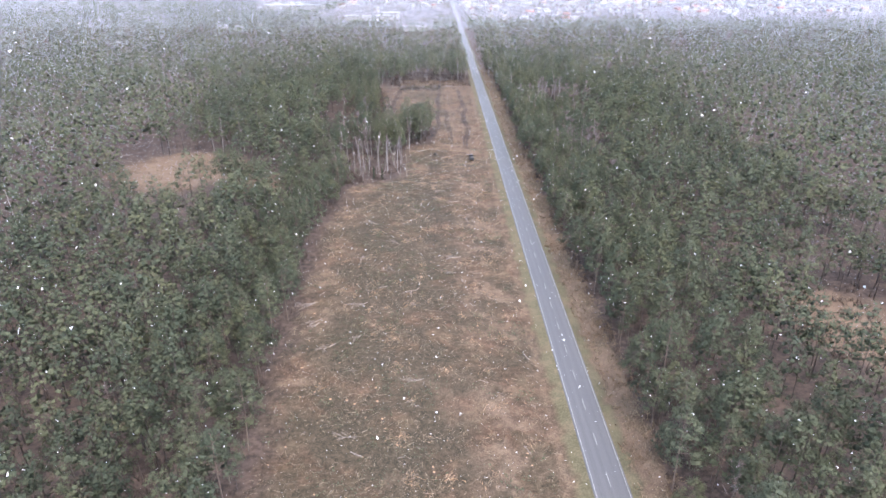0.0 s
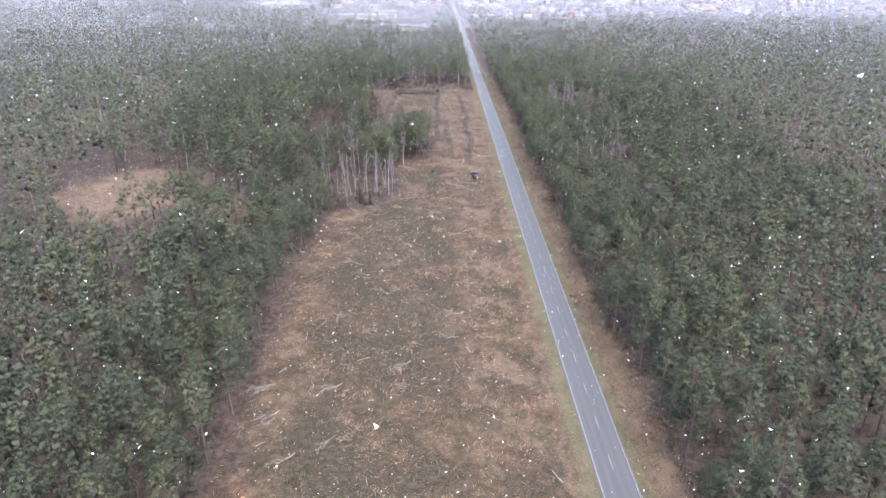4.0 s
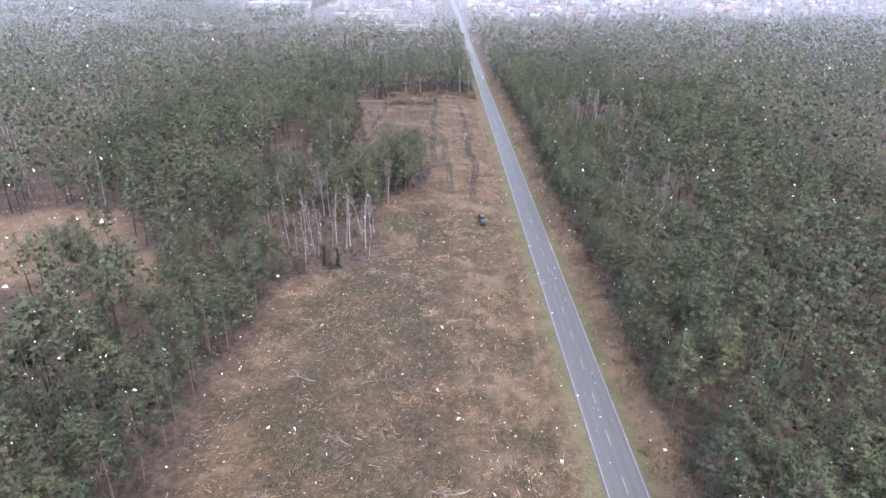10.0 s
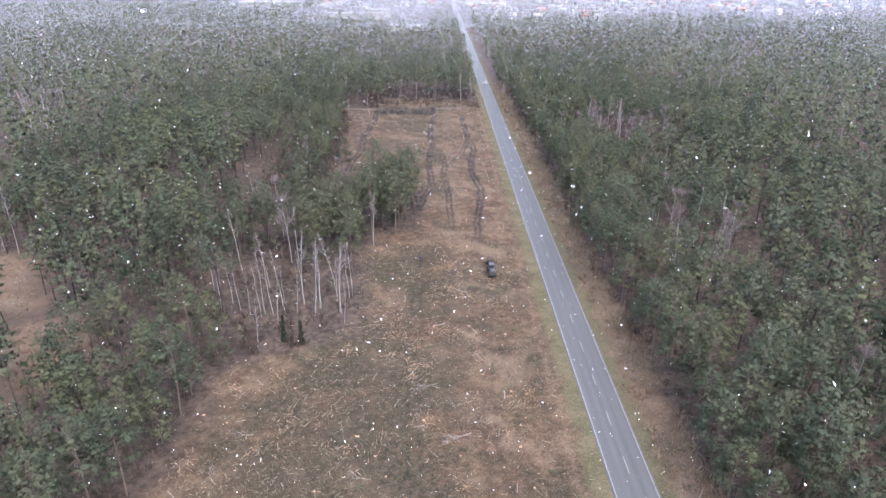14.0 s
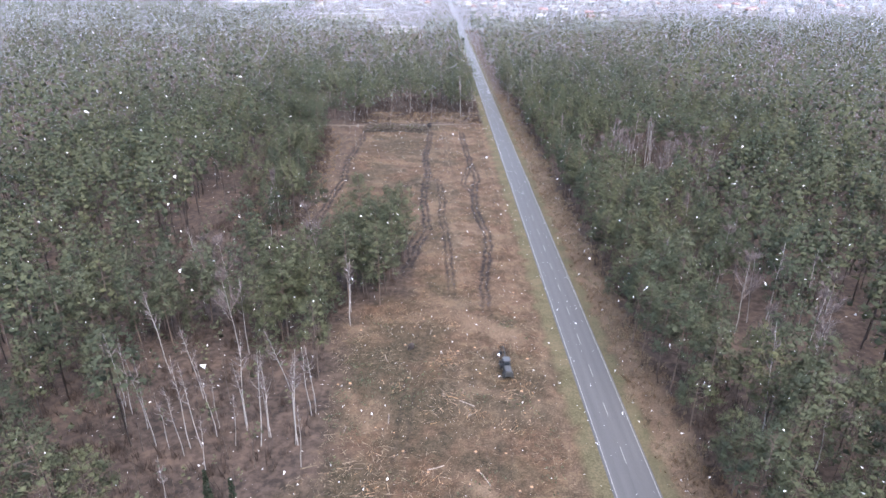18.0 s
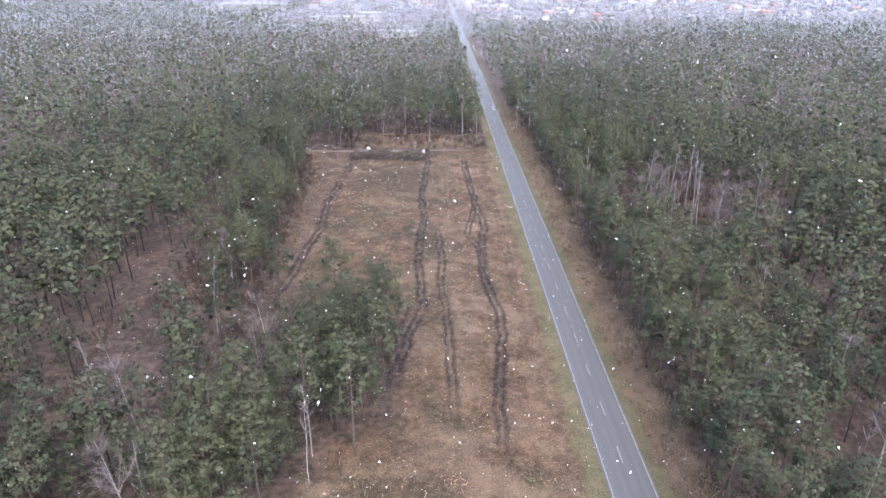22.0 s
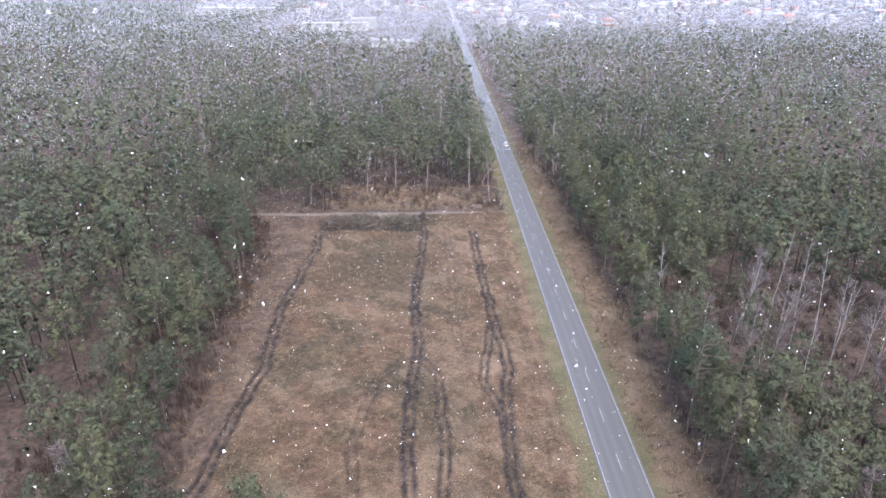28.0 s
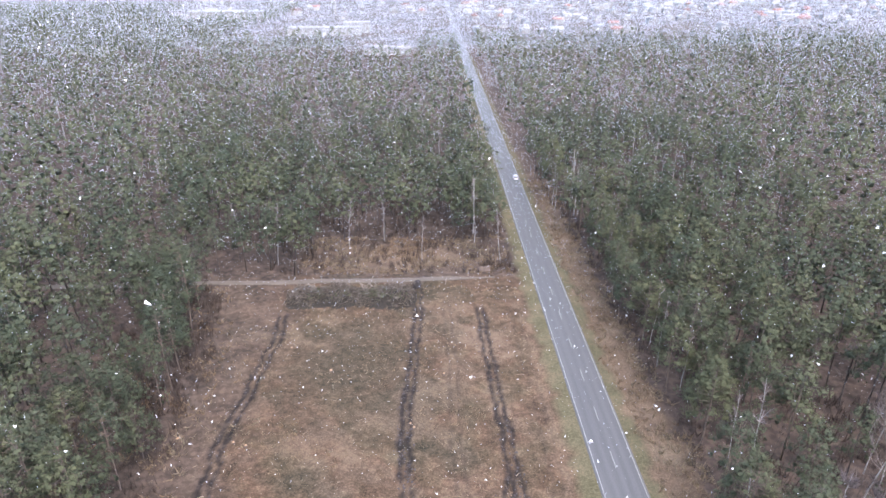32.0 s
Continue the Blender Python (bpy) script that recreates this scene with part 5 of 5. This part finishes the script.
part("link", mesh_of("link", *tube(q[3:5], [0.08, 0.08], 6), [M_STEEL], smooth=True), hv)
bm = bmesh.new()
box(bm, -1.1, -0.3, 6.1, 6.7, 0.35, 1.6, 0.1)
part("harvester_head", bm_mesh("harvester_head", bm, M_STEEL), hv, "dark felling head")
for side in (-1, 1):
    part("feed_arm", mesh_of("feed_arm", *tube([(-0.7 + side * 0.4, 6.4, 1.2), (-0.7 + side * 0.75, 6.7, 0.8), (-0.7 + side * 0.45, 7.0, 0.45)], [0.09, 0.08, 0.05], 5), [M_STEEL]), hv)

# ---- car on the road ----
car = thing("car", "small white hatchback car on the wet road", "car", "", pose(36.7, 622.0, 0.05))
bm = bmesh.new()
box(bm, -0.86, 0.86, -2.05, 2.05, 0.28, 0.86, 0.14, 0.96)
body = part("body", bm_mesh("body", bm, M_CARPAINT), car)
bm = bmesh.new()
box(bm, -0.78, 0.78, -1.95, 0.95, 0.84, 1.46, 0.16, 0.80)
part("cabin", bm_mesh("cabin", bm, M_GLASS), car, "dark glazed cabin")
bm = bmesh.new()
box(bm, -0.60, 0.60, -1.55, 0.45, 1.44, 1.50, 0.04)
part("roof", bm_mesh("roof", bm, M_CARPAINT), car)
for x in (-0.78, 0.78):
    for y in (-1.3, 1.3):
        bm = bmesh.new()
        disc(bm, x, y, 0.31, 0.31, 0.2, sides=16)
        w_ = part("wheel", bm_mesh("wheel", bm, M_BLACK), car)
        bm = bmesh.new()
        disc(bm, x + math.copysign(0.1, x), y, 0.31, 0.18, 0.02, sides=12)
        part("rim", bm_mesh("rim", bm, M_STEEL), w_)
    bm = bmesh.new()
    box(bm, x * 0.82 - 0.14, x * 0.82 + 0.14, -2.07, -2.0, 0.62, 0.80, 0.02)
    part("tail_lamp", bm_mesh("tail_lamp", bm, M_LAMP), car, "red tail lamp")

# ---- the town beyond the woods ----


def house(w, l, h, roof_h, roof_mat):
    ob = thing("house", "", "house", "houses of the far town")
    bm = bmesh.new()
    box(bm, -w / 2, w / 2, -l / 2, l / 2, -0.3, h)
    part("wall", bm_mesh("wall", bm, M_PLASTER), ob)
    o = 0.5
    v = [(-w / 2 - o, -l / 2 - o, h - 0.2), (w / 2 + o, -l / 2 - o, h - 0.2), (w / 2 + o, l / 2 + o, h - 0.2), (-w / 2 - o, l / 2 + o, h - 0.2), (0, -l / 2 - o, h + roof_h), (0, l / 2 + o, h + roof_h)]
    roof = part("roof", mesh_of("roof", v, [(0, 4, 5), (0, 5, 3), (1, 2, 5), (1, 5, 4), (0, 1, 4), (2, 3, 5), (0, 3, 2), (0, 2, 1)], [roof_mat]), ob)
    bm = bmesh.new()
    box(bm, w * 0.15, w * 0.15 + 0.7, l * 0.1, l * 0.1 + 0.7, h + roof_h * 0.4, h + roof_h + 0.9)
    part("chimney", bm_mesh("chimney", bm, M_REDROOF), roof)
    for s_ in (-1, 1):
        for k in range(2):
            bm = bmesh.new()
            cx_, y_ = (k - 0.5) * w * 0.45, s_ * (l / 2 + 0.02)
            box(bm, cx_ - 0.6, cx_ + 0.6, y_ - 0.03, y_ + 0.03, 1.0, 2.4)
            part("window", bm_mesh("window", bm, M_GLASS), ob)
    return ob


HOUSES = [(house(9, 11, 4.5, 3.5, M_SNOWROOF), "pale far house with a snow-dusted gable roof"), (house(10, 13, 6, 3, M_REDROOF), "pale far house with a red-brown gable roof"),
          (house(9, 10, 5, 3.2, M_GREYROOF), "pale far house with a grey gable roof"), (house(12, 22, 6, 2.2, M_SNOWROOF), "long pale far building under a whitish roof")]
spots = sown(30, 900, 1130, 1720, 420, lambda x, y: (np.abs(x - 35) > 14) & (y > 1120 + 0.30 * np.abs(x - 150)) & (wobble(x, y, 0.012, 3) > -0.55))
spots = np.concatenate([spots[:150], sown(-420, 20, 1330, 1750, 60, lambda x, y: wobble(x, y, 0.02) > 0.0)[:26]])
for i, (x, y) in enumerate(spots):
    ob, label = HOUSES[(0, 1, 0, 2, 3, 0)[i % 6]]
    put(ob, x, y, rng.uniform(0.85, 1.2), rng.choice([0, 90]) + rng.normal(0, 8), label)
for x, y, turn in ((-45, 988, 80), (-26, 990, 85), (62, 1180, 10), (-318, 1004, 88), (-295, 985, 85)):
    put(HOUSES[3][0], x, y, 1.0, turn, HOUSES[3][1])
for ob, _ in HOUSES:
    for o in [ob, *ob.children_recursive]:
        bpy.data.objects.remove(o, do_unlink=True)


def hall(x, y, w, l, h, turn):
    ob = thing("industrial_hall", "long low white industrial hall beyond the woods", "hall", "far industrial halls", pose(x, y, 0, 0, 0, turn))
    bm = bmesh.new()
    box(bm, -w / 2, w / 2, -l / 2, l / 2, -0.3, h)
    part("wall", bm_mesh("wall", bm, M_PLASTER), ob)
    bm = bmesh.new()
    box(bm, -w / 2 - 0.3, w / 2 + 0.3, -l / 2 - 0.3, l / 2 + 0.3, h, h + 0.8)
    part("roof", bm_mesh("roof", bm, M_SNOWROOF), ob)
    for k in range(5):
        bm = bmesh.new()
        box(bm, (k - 2) * w / 5.5 - 2, (k - 2) * w / 5.5 + 2, -l / 2 - 0.06, -l / 2 + 0.04, 0, 4)
        part("gate", bm_mesh("gate", bm, M_GREYROOF), ob)


hall(-118, 1160, 84, 22, 8, 2)
hall(-84, 1190, 30, 24, 11, 0)
hall(-300, 1420, 120, 40, 9, -4)
mast = thing("chimney_stack", "tall slender white chimney beyond the woods", "chimney", "", pose(-150, 1480, 0))
part("shaft", mesh_of("shaft", *tube([(0, 0, -0.5), (0, 0, 20), (0, 0, 42)], [2.0, 1.7, 1.4], 12), [M_PLASTER], smooth=True), mast)

# far trees among the houses
p = np.concatenate([sown(40, 1000, 1080, 1760, 800, lambda x, y: wobble(x, y, 0.02, 6) > -0.2), sown(-900, 20, 1010, 1700, 500, lambda x, y: wobble(x, y, 0.013, 4) > 0.25)])
grow("town_trees", far_bare_t + far_t[:2], p, 0.45, 0.8, [M_BIRCH, M_TWIGS_WOOD], "greyish trees among the houses of the far town", "trees")

# ---- oversized flakes as haze in the distance, single falling snowflakes along the way ----


def flakes(p, size):
    n = len(p)
    a = rng.normal(size=(3, n, 3))
    a /= np.linalg.norm(a, axis=2)[..., None]
    v = (p[None] + a * np.asarray(size)[None, :, None] * 0.58).transpose(1, 0, 2).reshape(-1, 3)
    return v, np.arange(3 * n).reshape(n, 3)


def haze_flakes(y0, y1, height, tries, reach, thick):
    """Oversized flakes in place of haze, veiling what lies behind with distance: one in e of all sight lines is free
    after reach metres.
    Flakes are made larger the further they are from the flight line."""
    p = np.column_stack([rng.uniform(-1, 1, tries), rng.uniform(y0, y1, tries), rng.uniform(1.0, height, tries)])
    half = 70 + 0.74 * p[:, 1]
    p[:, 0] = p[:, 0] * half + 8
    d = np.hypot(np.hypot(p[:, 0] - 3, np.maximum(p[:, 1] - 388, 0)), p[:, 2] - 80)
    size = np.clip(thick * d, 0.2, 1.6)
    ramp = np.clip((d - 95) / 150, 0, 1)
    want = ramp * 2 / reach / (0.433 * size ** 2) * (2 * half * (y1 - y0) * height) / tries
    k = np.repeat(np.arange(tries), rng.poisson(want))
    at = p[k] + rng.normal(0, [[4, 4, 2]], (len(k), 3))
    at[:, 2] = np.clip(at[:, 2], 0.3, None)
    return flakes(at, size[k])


# haze over the far woods, built up from large pale flakes
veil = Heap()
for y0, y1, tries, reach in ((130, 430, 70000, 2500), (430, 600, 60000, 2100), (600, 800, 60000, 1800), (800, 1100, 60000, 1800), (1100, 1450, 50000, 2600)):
    veil.add(*haze_flakes(y0, y1, 97, tries, reach, 0.0012))
tagged(new("snow_flurries", veil.mesh("snow_flurries", [M_HAZE_FLAKES])), "veil of oversized snowflakes standing in for haze over the far woods", "falling snow", kind="stuff")
n = 170000
y = rng.uniform(-5, 410, n)
c = np.stack([np.interp(y, [r[2] for r in ROWS], [r[k] for r in ROWS]) for k in (1, 3)], 1)
off = np.column_stack([rng.normal(0, 8, n), 1.5 - np.abs(rng.normal(0, 9, n))])
ok = np.hypot(off[:, 0], off[:, 1]) > 3.2
p = np.column_stack([c[:, 0] + off[:, 0], y, c[:, 1] + off[:, 1]])[ok]
v, f = flakes(p, 0.022 * rng.gamma(3, 0.33, len(p)))
tagged(new("snowflakes", mesh_of("snowflakes", v, f, [M_SNOW])), "white snowflakes drifting in the air", "falling snow", kind="stuff")
